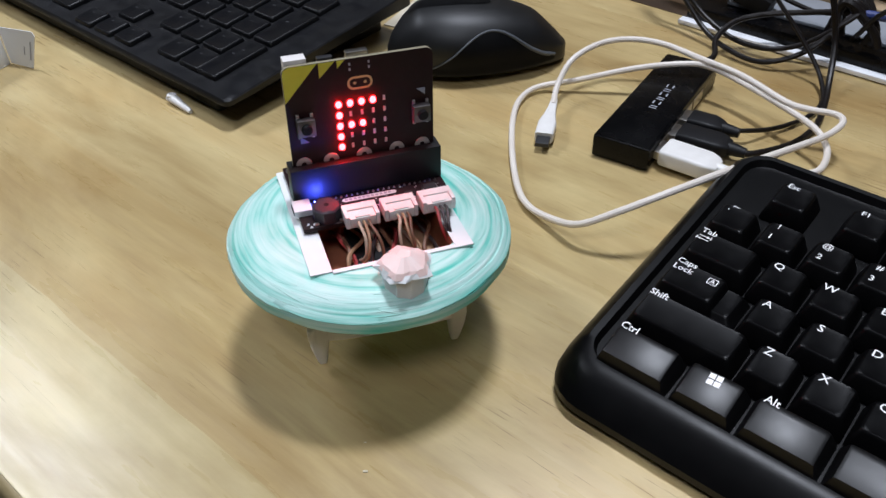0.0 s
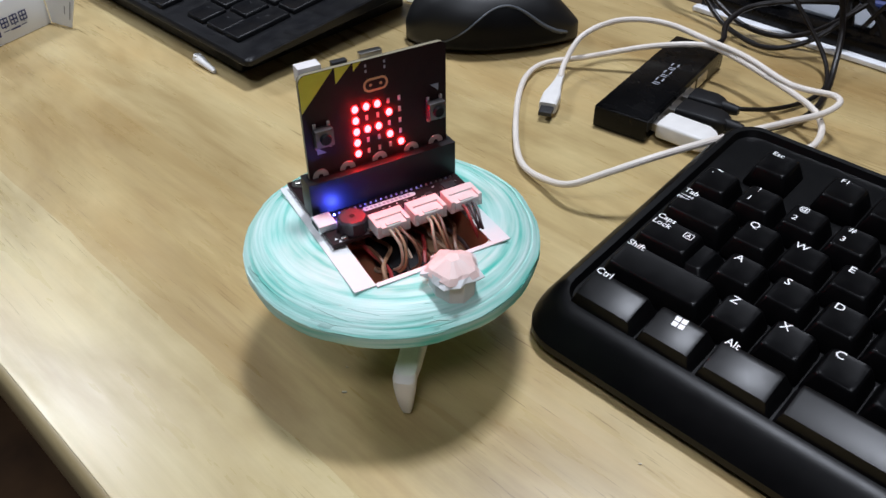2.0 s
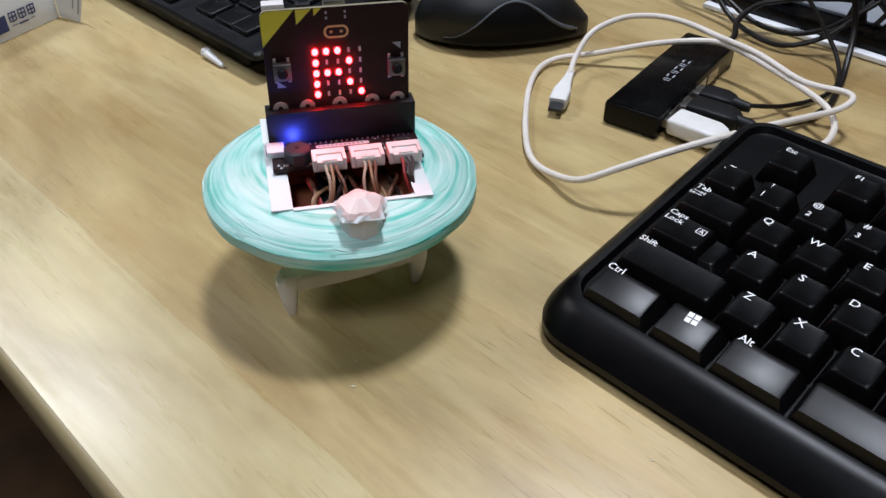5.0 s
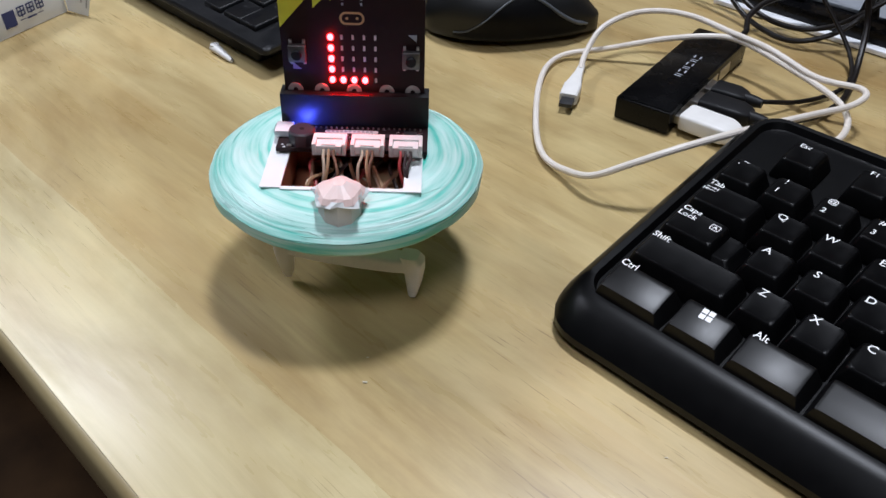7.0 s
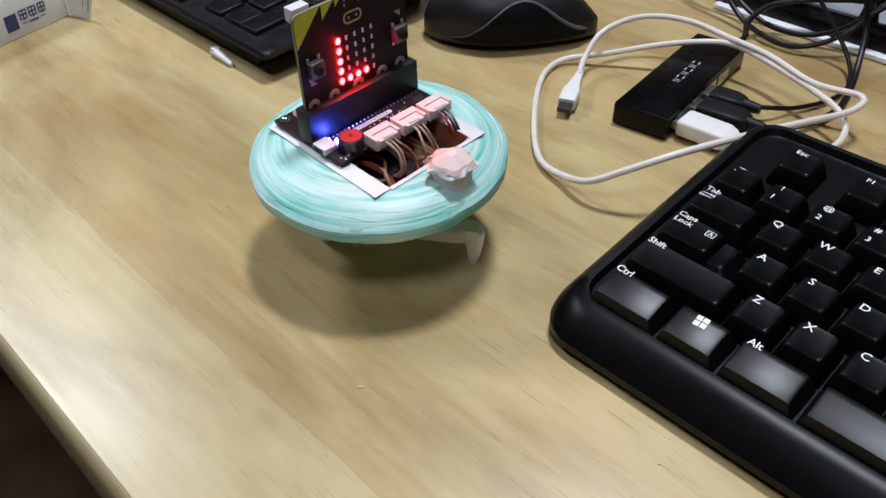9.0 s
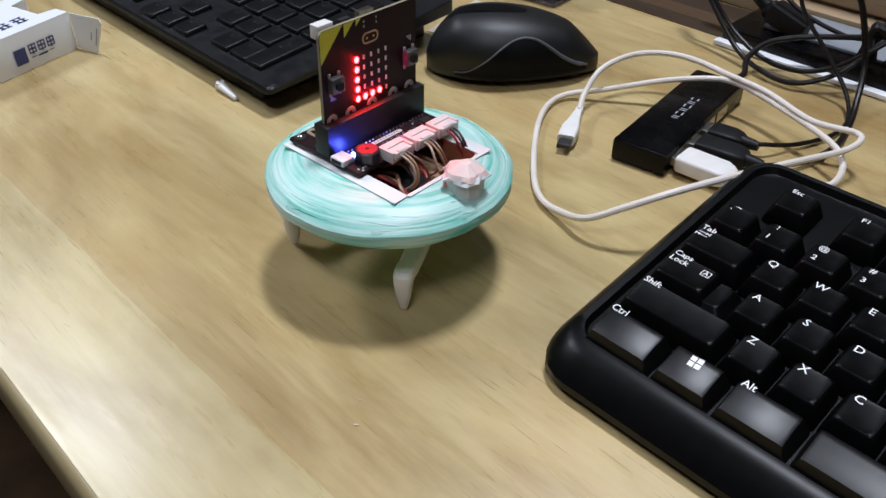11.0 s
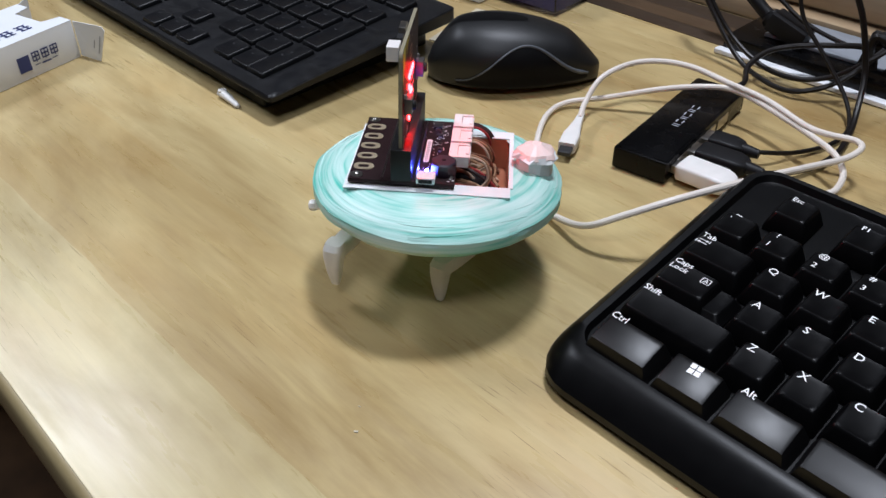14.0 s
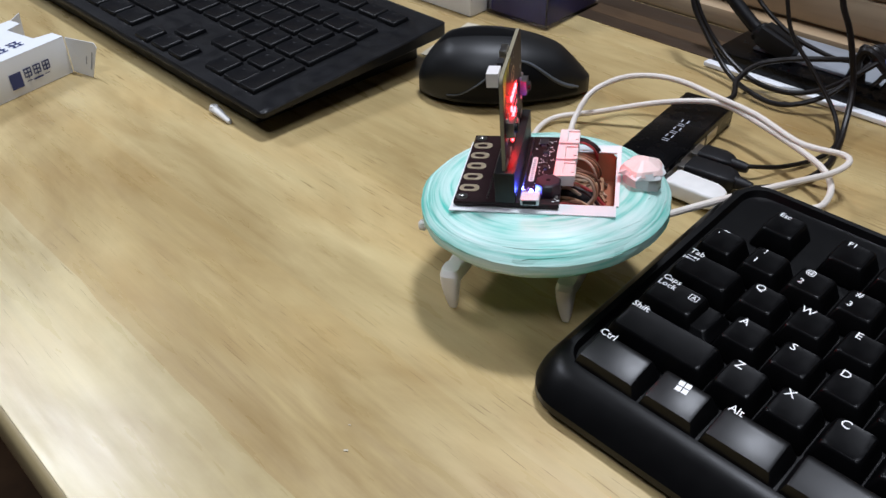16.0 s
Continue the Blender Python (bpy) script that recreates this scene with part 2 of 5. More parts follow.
RUBBER = material("black_rubber", (0.005, 0.005, 0.006), 0.5, second=(0.008, 0.008, 0.009), scale=120, spec=0.28)
BLACKCABLE = material("black_cable_sheath", (0.007, 0.005, 0.005), 0.4, second=(0.011, 0.009, 0.008), scale=80, spec=0.3)
PAPER = material("white_card", (0.82, 0.84, 0.87), 0.4, second=(0.78, 0.80, 0.83), scale=60)
CARDIN = material("inner_card", (0.66, 0.64, 0.58), 0.6, second=(0.6, 0.58, 0.52), scale=90)
NAVY = material("navy_print", (0.03, 0.045, 0.16), 0.4, second=(0.04, 0.055, 0.18), scale=200)
FAINT = material("faint_print", (0.035, 0.036, 0.04), 0.5)
GREYPRINT = material("grey_print", (0.35, 0.36, 0.4), 0.5)
BASEMETAL = material("bright_metal_edge", (0.90, 0.91, 0.94), 0.32, 0.1, second=(0.8, 0.81, 0.84), scale=50)
GREYPLATE = material("grey_base_plate", (0.30, 0.32, 0.35), 0.22, second=(0.24, 0.26, 0.29), scale=40)
CLEAR = material("clear_plastic", (0.95, 0.96, 0.98), 0.08, transmission=1.0, ior=1.25)
VIOLET = material("violet_card", (0.025, 0.025, 0.16), 0.5, second=(0.06, 0.055, 0.22), scale=60)
BEIGE = material("beige_paper", (0.60, 0.54, 0.42), 0.7, second=(0.54, 0.48, 0.37), scale=60)
LEGMAT = material("milky_plastic", (0.90, 0.86, 0.82), 0.38, second=(0.82, 0.78, 0.74), scale=130, subsurface=0.25)
REDLED = material("lit_led", (0.9, 0.1, 0.08), 0.4, emit=(1.0, 0.0065, 0.008), power=125)
DIMLED = material("unlit_led", (0.72, 0.60, 0.60), 0.4, second=(0.58, 0.48, 0.48), scale=500)
BLUELED = material("lit_blue_led", (0.3, 0.35, 0.9), 0.4, emit=(0.06, 0.09, 1.0), power=900)


# ---- shapes ----


def part(name, bm, mat, parent=None, label="", smooth=True):
    me = bpy.data.meshes.new(name)
    bmesh.ops.recalc_face_normals(bm, faces=bm.faces)
    bm.to_mesh(me)
    bm.free()
    for m in mat if isinstance(mat, (list, tuple)) else [mat]:
        me.materials.append(m)
    if smooth:
        me.shade_smooth()
        me.set_sharp_from_angle(angle=radians(35))
    ob = new(name, me)
    if parent:
        ob.parent = parent
    if label:
        ob["label"] = label
    return ob


def thing(name, label, category, m=None, group=""):
    ob = new(name)
    ob.empty_display_size = 0.02
    if m is not None:
        ob.matrix_basis = m
    return tagged(ob, label, category, group)


def box(bm, x0, x1, y0, y1, z0, z1, bevel=0.0, mat=0, m=None):
    v = [bm.verts.new((x, y, z)) for z in (z0, z1) for x, y in ((x0, y0), (x1, y0), (x1, y1), (x0, y1))]
    fs = [bm.faces.new([v[i] for i in q]) for q in ((3, 2, 1, 0), (4, 5, 6, 7), (0, 1, 5, 4), (1, 2, 6, 5), (2, 3, 7, 6), (3, 0, 4, 7))]
    for f in fs:
        f.material_index = mat
    if m is not None:
        bmesh.ops.transform(bm, matrix=m, verts=v)
    if bevel:
        es = list({e for f in fs for e in f.edges})
        bmesh.ops.bevel(bm, geom=es, offset=bevel, segments=2, affect="EDGES", profile=0.6, material=-1)
    return bm


def loft(bm, rings, cap0=True, cap1=True, mat=0, closed=True):
    loops = [[bm.verts.new(p) for p in ring] for ring in rings]
    n = len(loops[0])
    for a, b in zip(loops, loops[1:]):
        for i in range(n if closed else n - 1):
            f = bm.faces.new((a[i], a[(i + 1) % n], b[(i + 1) % n], b[i]))
            f.material_index = mat
    for want, loop in ((cap0, loops[0]), (cap1, loops[-1])):
        if want:
            bm.faces.new(loop).material_index = mat
    return bm


def outline(x0, x1, y0, y1, r, z, n=6):
    """A rounded rectangle; z is a number or a function of x and y."""
    pts = []
    for cx, cy, a in ((x1 - r, y1 - r, 0), (x0 + r, y1 - r, 90), (x0 + r, y0 + r, 180), (x1 - r, y0 + r, 270)):
        for i in range(n + 1):
            b = radians(a + 90 * i / n)
            x, y = cx + r * math.cos(b), cy + r * math.sin(b)
            pts.append((x, y, z(x, y) if callable(z) else z))
    return pts


def circle(cx, cy, r, z, n=32, turn=0.0):
    return [(cx + r * math.cos(2 * math.pi * i / n + turn), cy + r * math.sin(2 * math.pi * i / n + turn), z) for i in range(n)]


def smooth_line(pts, step=6):
    """A Catmull-Rom line through the points."""
    pts = [Vector(p) for p in pts]
    p = [pts[0] * 2 - pts[1]] + pts + [pts[-1] * 2 - pts[-2]]
    out = []
    for i in range(1, len(p) - 2):
        for k in range(step):
            t = k / step
            a, b, c, d = p[i - 1:i + 3]
            out.append(0.5 * (2 * b + (c - a) * t + (2 * a - 5 * b + 4 * c - d) * t * t + (3 * b - a - 3 * c + d) * t ** 3))
    return out + [pts[-1]]


def tube(bm, pts, r, n=10, mat=0, step=6, curved=True):
    line = smooth_line(pts, step) if curved else [Vector(p) for p in pts]
    up, rings = Vector((0, 0, 1)), []
    for i, q in enumerate(line):
        d = (line[min(i + 1, len(line) - 1)] - line[max(i - 1, 0)]).normalized()
        s = d.cross(up)
        s = s.normalized() if s.length > 0.05 else Vector((1, 0, 0))
        u = s.cross(d).normalized()
        up = u
        k = r(i / (len(line) - 1)) if callable(r) else r
        rings.append([q + k * (math.cos(2 * math.pi * j / n) * s + math.sin(2 * math.pi * j / n) * u) for j in range(n)])
    return loft(bm, rings, mat=mat)


def word(name, text, size, m, mat, parent, bold=0.0):
    """A word in Blender's own font as a flat mesh in the plane of m."""
    cu = bpy.data.curves.new(name, "FONT")
    cu.body, cu.size, cu.align_x, cu.align_y, cu.offset, cu.resolution_u = text, size, "CENTER", "CENTER", bold, 2
    tmp = bpy.data.objects.new(name, cu)
    scene.collection.objects.link(tmp)
    bpy.context.view_layer.update()
    me = bpy.data.meshes.new_from_object(tmp.evaluated_get(bpy.context.evaluated_depsgraph_get()))
    bpy.data.objects.remove(tmp)
    bpy.data.curves.remove(cu)
    me.materials.clear()
    me.materials.append(mat)
    ob = new(name, me)
    ob.parent = parent
    ob.matrix_basis = m
    return ob


def flat(bm, pts, mat=0):
    f = bm.faces.new([bm.verts.new(p) for p in pts])
    f.material_index = mat
    return f

# ---- the desk and the room ----
U = 0.01905
desk = thing("desk", "pale varnished wooden desk with a rounded front edge", "desk")
b = bmesh.new()
box(b, -1.15, 0.75, -0.1588, 0.358, -0.028, 0.0, 0.0006)
part("desktop", b, WOOD, desk)
b = bmesh.new()
loft(b, [[(x, -0.1588 - 0.0042 * math.sin(a) * 1.0, -0.014 + 0.014 * math.copysign(abs(math.cos(a)) ** 0.45, math.cos(a))) for a in [math.pi * i / 12 for i in range(13)]] for x in (-1.15, 0.75)], closed=True)
part("edge_strip", b, EDGE, desk, "wooden edge strip with shade in its colour")
# thin dark strips added for the dark band at the partition's foot
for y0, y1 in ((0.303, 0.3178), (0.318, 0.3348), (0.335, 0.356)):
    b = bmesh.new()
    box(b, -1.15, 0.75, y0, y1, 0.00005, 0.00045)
    part("back_strip", b, DRAWER if y0 == 0.318 else DARKBAND, desk, "dark strip along the back")
for x in (-1.10, 0.70):
    b = bmesh.new()
    box(b, x - 0.02, x + 0.02, -0.14, 0.34, -0.75, -0.0282, 0.002)
    part("leg_panel", b, DRAWER, desk)
b = bmesh.new()
box(b, -1.08, 0.68, 0.28, 0.30, -0.6, -0.0282, 0.001)
part("back_panel", b, DRAWER, desk)
b = bmesh.new()
box(b, -0.62, -0.16, -0.135, 0.27, -0.16, -0.0284, 0.003)
drawer = part("drawer", b, DRAWER, desk, "dark wooden drawer under the top")
b = bmesh.new()
tube(b, [(-0.44, -0.134, -0.10), (-0.44, -0.152, -0.10), (-0.34, -0.152, -0.10), (-0.34, -0.134, -0.10)], 0.004, 8)
part("handle", b, RUBBER, drawer)


def structure(name, bm, mat, label):
    return tagged(part(name, bm, mat), label, kind="structure")


b = bmesh.new()
box(b, -3.6, 2.6, -3.0, 3.0, -0.80, -0.75)
structure("floor", b, FLOOR, "dark floor below the desk")
b = bmesh.new()
box(b, -1.6, 1.2, 0.378, 0.41, -0.7498, 0.14, 0.002)
structure("partition", b, PANEL, "low wooden partition standing behind the desk")
# unseen walls and ceiling, coloured dark to hold down bounce light
for name, x0, x1, y0, y1 in (("wall_west", -3.66, -3.6, -3.0, 3.0), ("wall_east", 2.6, 2.66, -3.0, 3.0), ("wall_south", -3.6, 2.6, -3.06, -3.0), ("wall_north", -3.6, 2.6, 3.0, 3.06)):
    b = bmesh.new()
    box(b, x0, x1, y0, y1, -0.75, 2.15)
    structure(name, b, WALL, "plain dark wall out of view")
b = bmesh.new()
box(b, -3.6, 2.6, -3.0, 3.0, 2.15, 2.2)
structure("ceiling", b, WALL, "dark ceiling out of view")
for z, h, d in ((0.0065, 0.0062, 0.020), (0.027, 0.0115, 0.009), (0.054, 0.0115, 0.009), (0.081, 0.0115, 0.009), (0.108, 0.0115, 0.009)):
    b = bmesh.new()
    box(b, -1.15, 0.75, 0.3778 - d, 0.3778, z - h, z + h, 0.0022)
    structure("trim", b, PANEL, "wooden slat moulding along the partition behind the desk")


# ---- the full-size keyboard ----
def deck(x, y):
    return 0.0165 + 0.115 * (y + 0.005)


def keycap(w, d, h, top_w, top_d, shift=0.0008):
    """A tapered keycap standing on z 0, centred, with a shallow hollow in its top."""
    bm = bmesh.new()

    def ring(in_, z, r=0.0018):
        return outline(-top_w / 2 + in_, top_w / 2 - in_, -top_d / 2 + shift + in_, top_d / 2 + shift - in_, r, z, 3)

    loft(bm, [outline(-w / 2, w / 2, -d / 2, d / 2, 0.001, 0.0, 3), outline(-w / 2, w / 2, -d / 2, d / 2, 0.001, 0.0010, 3), ring(-0.0006, h - 0.0011), ring(-0.0002, h - 0.0003), ring(0.0003, h), ring(0.0012, h - 0.00018)], cap0=False)
    return bm


def domed_keycap(w, d, h, top_w, top_d, shift=0.0008):
    """A front-row keycap: its top falls away towards the user."""
    bm = bmesh.new()
    rings = []
    for t in (0, 0.03, 0.08, 0.15, 0.22, 0.3, 0.4, 0.5, 0.65, 0.8, 0.93, 1.0):
        zt = h - 0.0009 * (1 - t) ** 3 - (0.0006 if t in (0, 1.0) else 0)
        y0, y1 = -d / 2 + d * t, -top_d / 2 + shift + top_d * t
        hw, e = top_w / 2, 0.0012
        rings.append([(-w / 2, y0, 0), (-hw - 0.0005, y1, zt - 0.0012), (-hw, y1, zt - 0.0004), (-hw + e, y1, zt), (hw - e, y1, zt), (hw, y1, zt - 0.0004), (hw + 0.0005, y1, zt - 0.0012), (w / 2, y0, 0)])
    loft(bm, rings)
    bmesh.ops.recalc_face_normals(bm, faces=bm.faces)
    return bm


kb = thing("keyboard", "black full-size keyboard with white key legends on the desk", "keyboard")
b = bmesh.new()
X0, X1, Y0, Y1 = -0.0118, 0.440, -0.0160, 0.1385
loft(b, [outline(X0 + 0.003, X1 - 0.003, Y0 + 0.003, Y1 - 0.003, 0.016, 0.0006),
         outline(X0, X1, Y0, Y1, 0.018, 0.004),
         outline(X0, X1, Y0, Y1, 0.018, lambda x, y: 0.007 + 0.06 * (y + 0.02)),
         outline(X0 + 0.001, X1 - 0.001, Y0 + 0.0025, Y1 - 0.001, 0.017, lambda x, y: deck(x, y) - 0.0055),
         outline(X0 + 0.004, X1 - 0.004, Y0 + 0.008, Y1 - 0.003, 0.014, lambda x, y: deck(x, y) - 0.0012),
         outline(X0 + 0.0065, X1 - 0.0065, Y0 + 0.0125, Y1 - 0.005, 0.012, lambda x, y: deck(x, y) + 0.0006),
         outline(X0 + 0.009, X1 - 0.009, Y0 + 0.0155, Y1 - 0.007, 0.010, lambda x, y: deck(x, y) + 0.0004),
         outline(X0 + 0.0105, X1 - 0.0105, Y0 + 0.0165, Y1 - 0.0085, 0.009, lambda x, y: deck(x, y) - 0.0022)], )
part("body", b, BLACK, kb)
slope = math.degrees(math.atan(0.115))
caps = {}


def key(parent, x, y, w, z, h=0.0085, d=1.0, tilt=slope, low=False, mat=None, domed=False):
    k = (round(w, 3), round(d, 3), low, h, domed)
    if k not in caps:
        if low:
            bm = keycap(w * U - 0.003, d * U - 0.003, h, w * U - 0.0042, d * U - 0.0042, 0.0)
        else:
            bm = (domed_keycap if domed else keycap)(w * U - 0.0008, d * U - 0.0012, h, w * U - 0.0062, d * U - 0.0056)
        tmp = part("key", bm, mat or KEY, parent)
        caps[k] = tmp.data
        ob = tmp
    else:
        ob = new("key", caps[k])
        ob.parent = parent
    ob.matrix_basis = pose(x, y, z, tilt, 0, 0)
    return ob


ROWS_RIGHT = (
    (0.5, ((0, 1.5, "Ctrl"), (1.5, 1.25, "win"), (2.75, 1.5, "Alt"), (4.25, 5.75, ""), (10, 1.5, ""), (11.5, 1.25, ""), (12.75, 1, ""), (13.75, 1.25, ""))),
    (1.5, ((0, 2.25, "Shift"), *((2.25 + i, 1, c) for i, c in enumerate("ZXCVBNM,./")), (12.25, 2.75, ""))),
    (2.5, ((0, 1.75, "Caps"), *((1.75 + i, 1, c) for i, c in enumerate("ASDFGHJKL;'")), (12.75, 2.25, ""))),
    (3.5, ((0, 1.5, "Tab"), *((1.5 + i, 1, c) for i, c in enumerate("QWERTYUIOP[]")), (13.5, 1.5, ""))),
    (4.5, ((0, 1, "~"), *((1 + i, 1, c) for i, c in enumerate(("!1", "@2", "#3", "$4", "%5", "^6", "&7", "*8", "(9", ")0", "_-", "+="))), (13, 2, ""))),
    (5.75, ((0.72, 1, "Esc"), (2.22, 1, "F1"), (3.22, 1, "F2"), (4.22, 1, "F3"), (5.22, 1, "F4"), (6.72, 1, ""), (7.72, 1, ""), (8.72, 1, ""), (9.72, 1, ""))),
)
ROW_TILT = {0.5: 11.5, 1.5: 4.5, 2.5: 2.5, 3.5: 1.5, 4.5: 2.5, 5.75: 4.0}
for row, keys in ROWS_RIGHT:
    tilt = ROW_TILT[row]
    for x, w, text in keys:
        cx, cy = (x + w / 2) * U, row * U
        z = deck(cx, cy) - 0.0024
        if text == "Caps":
            # a stepped key: a narrow raised top over a low full-width base
            seat = key(kb, cx + 0.0012, cy - 0.0021, w, z, h=0.0048, tilt=tilt).matrix_basis.copy()
            key(kb, cx + 0.0012 - 0.20 * U, cy - 0.0021, w - 0.40, z, tilt=tilt)
        else:
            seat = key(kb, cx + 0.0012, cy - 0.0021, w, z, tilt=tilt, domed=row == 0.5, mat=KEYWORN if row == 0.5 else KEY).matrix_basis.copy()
        if x > 7.5:
            continue
        tw = w * U - 0.0062

        def on_top(dx, dy, turn=0):
            return seat @ pose(dx - 0.0012, dy + 0.0033, 0.00855, 0, 0, turn)

        def legend(t, dx, dy, size, bold=0.00003):
            word("legend", t, size, on_top(dx, dy), LEGEND, kb, bold)

        if text == "win":
            b = bmesh.new()
            for i in (0, 1):
                for j in (0, 1):
                    flat(b, [(0.0021 * (i - 1 + a) + 0.0002 * (1 if i else -1), 0.0021 * (j - 1 + c) + 0.0002 * (1 if j else -1), 0) for a, c in ((0, 0), (1, 0), (1, 1), (0, 1))])
            ob = part("emblem", b, LEGEND, kb, smooth=False)
            ob.matrix_basis = on_top(0.001, 0.0010, 4)
        elif text in ("Ctrl", "Alt", "Shift"):
            legend(text, -tw / 2 + 0.0045, 0.0040, 0.0042)
        elif text == "Tab":
            legend("Tab", -tw / 2 + 0.0038, 0.0044, 0.0042)
            b = bmesh.new()
            for s, yy in ((1, 0.0008), (-1, -0.0010)):
                flat(b, [(-0.0022, yy - 0.00018, 0), (0.0022, yy - 0.00018, 0), (0.0022, yy + 0.00018, 0), (-0.0022, yy + 0.00018, 0)])
                flat(b, [(s * 0.0022, yy, 0), (s * 0.0010, yy + 0.0008, 0), (s * 0.0010, yy - 0.0008, 0)])
                flat(b, [(s * 0.0024, yy - 0.0009, 0), (s * 0.0028, yy - 0.0009, 0), (s * 0.0028, yy + 0.0009, 0), (s * 0.0024, yy + 0.0009, 0)])
            part("legend", b, LEGEND, kb, smooth=False).matrix_basis = on_top(-tw / 2 + 0.0034, 0.0002)
        elif text == "Caps":
            legend("Caps", -tw / 2 + 0.0050, 0.0044, 0.0040)
            legend("Lock", -tw / 2 + 0.0050, 0.0006, 0.0040)
            legend("A", 0.0034, 0.0006, 0.0030)
            b = bmesh.new()
            loft(b, [outline(-0.0019, 0.0019, -0.0017, 0.0017, 0.0003, 0, 1), outline(-0.0016, 0.0016, -0.0014, 0.0014, 0.0003, 0, 1)], False, False)
            part("legend", b, LEGEND, kb, smooth=False).matrix_basis = on_top(0.0034, 0.0006)
        elif text == "~":
            legend("~", -0.0008, 0.0040, 0.0046)
            legend("`", -0.0028, -0.0002, 0.0046)
        elif len(text) == 2 and text[0] != "F":
            legend(text[0], -0.0016, 0.0024, 0.0042)
            legend(text[1], -0.0022, -0.0046, 0.0042)
        elif text in ("Esc", "F1", "F2", "F3", "F4"):
            legend(text, -0.0012, 0.0030, 0.0038)
        elif text:
            legend(text, -0.0022, 0.0022, 0.0050)


# ---- the flat keyboard ----
def slate_top(x, y):
    return 0.0180 + 0.083 * (y - 0.030)


slate = thing("keyboard", "flat black slim-key keyboard beside the cigarette packet", "keyboard")
SX0, SX1, SY0, SY1 = -0.735, -0.2415, 0.0280, 0.1745
b = bmesh.new()
def slate_under(x, y):
    """The underside of the thin top slab, which thickens towards the back."""
    return slate_top(x, y) - 0.0040 - 0.036 * (y - SY0)


# a thin slab that overhangs a narrower base
loft(b, [outline(SX0 + 0.016, SX1 - 0.024, SY0 + 0.009, SY1 - 0.006, 0.003, 0.0006, 3),
         outline(SX0 + 0.016, SX1 - 0.024, SY0 + 0.009, SY1 - 0.006, 0.003, lambda x, y: slate_under(x, y) - 0.0004, 3),
         outline(SX0 + 0.001, SX1 - 0.003, SY0 + 0.0012, SY1 - 0.001, 0.004, slate_under, 3),
         outline(SX0, SX1 - 0.002, SY0 + 0.0006, SY1, 0.004, lambda x, y: slate_under(x, y) + 0.0008, 3),
         outline(SX0, SX1 - 0.002, SY0 + 0.0010, SY1, 0.004, lambda x, y: slate_top(x, y) - 0.0008, 3),
         outline(SX0 + 0.0006, SX1 - 0.0026, SY0 + 0.0018, SY1 - 0.001, 0.004, slate_top, 3),
         outline(SX0 + 0.004, SX1 - 0.005, SY0 + 0.006, SY1 - 0.003, 0.003, lambda x, y: slate_top(x, y) + 0.0002, 3)])
part("body", b, SLATE, slate)
stilt = math.degrees(math.atan(0.083))
SP = 0.0208
SR = [0.0470, 0.0668, 0.0876, 0.1080, 0.1285, 0.1540]


b = bmesh.new()
flat(b, [(-0.0011, -0.0004, 0), (0.0011, -0.0004, 0), (0.0011, 0.0004, 0), (-0.0011, 0.0004, 0)])
faint = part("key_mark", b, FAINT, slate, smooth=False)
faint.matrix_basis = pose(-0.2732, 0.0655, slate_top(0, 0.0655) + 0.00335, stilt, 0, 0)


def skey(x, y, w=1.0, d=1.0):
    seat = key(slate, x, y, w * SP / U, slate_top(x, y) - 0.0002, 0.0034, d * SP / U, stilt, True, SKEY).matrix_basis
    if x > -0.52 and w < 1.5:
        mark = new("key_mark", faint.data)
        mark.parent = slate
        mark.matrix_basis = seat @ pose(-0.0022, 0.0030, 0.00345, 0, 0, 0)


NX = (-0.3355, -0.3145, -0.2935)
for r in range(5):
    for c in range(3):
        if r or c:
            skey(NX[c] + (0.0045 if r == 0 else -0.003 * (r > 2)), SR[r])
skey(-0.2732, 0.0575, 0.92, 2.0)
skey(-0.2740, 0.0985, 0.92, 2.0)
skey(-0.2765, SR[4], 0.92)
for x, y in ((-0.3895, 0.0400), (-0.3685, 0.0405), (-0.3475, 0.0410), (-0.3705, 0.0590)):
    skey(x, y, 0.96, 0.9)
for r in (2, 3, 4):
    for x in (-0.4000, -0.3790, -0.3580):
        skey(x, SR[r])
for x in (-0.4000, -0.3790, -0.3580, -0.3355, -0.3145, -0.2935, -0.2740):
    skey(x, SR[5], 1, 0.8)
MX = -0.4120
for r, widths in enumerate(((1.25, 1.25, 1.25, 1.25, 5.5, 1.25, 1.25, 1.25), (2.75, *[1] * 10, 2.25), (2.25, *[1] * 11, 1.75), (1.5, *[1] * 12, 1.5), (2, *[1] * 13))):
    x = MX
    for w in widths:
        skey(x - w * SP / 2, SR[r], w)
        x -= w * SP
for i in range(13):
    skey(MX - (i + 0.5 + 0.4 * (i // 4)) * SP, SR[5], 1, 0.8)

# ---- the mouse ----
mouse = thing("computer_mouse", "black satin computer mouse with a curved grey side line", "mouse", pose(-0.1900, 0.1710, 0, 0, 0, 44))


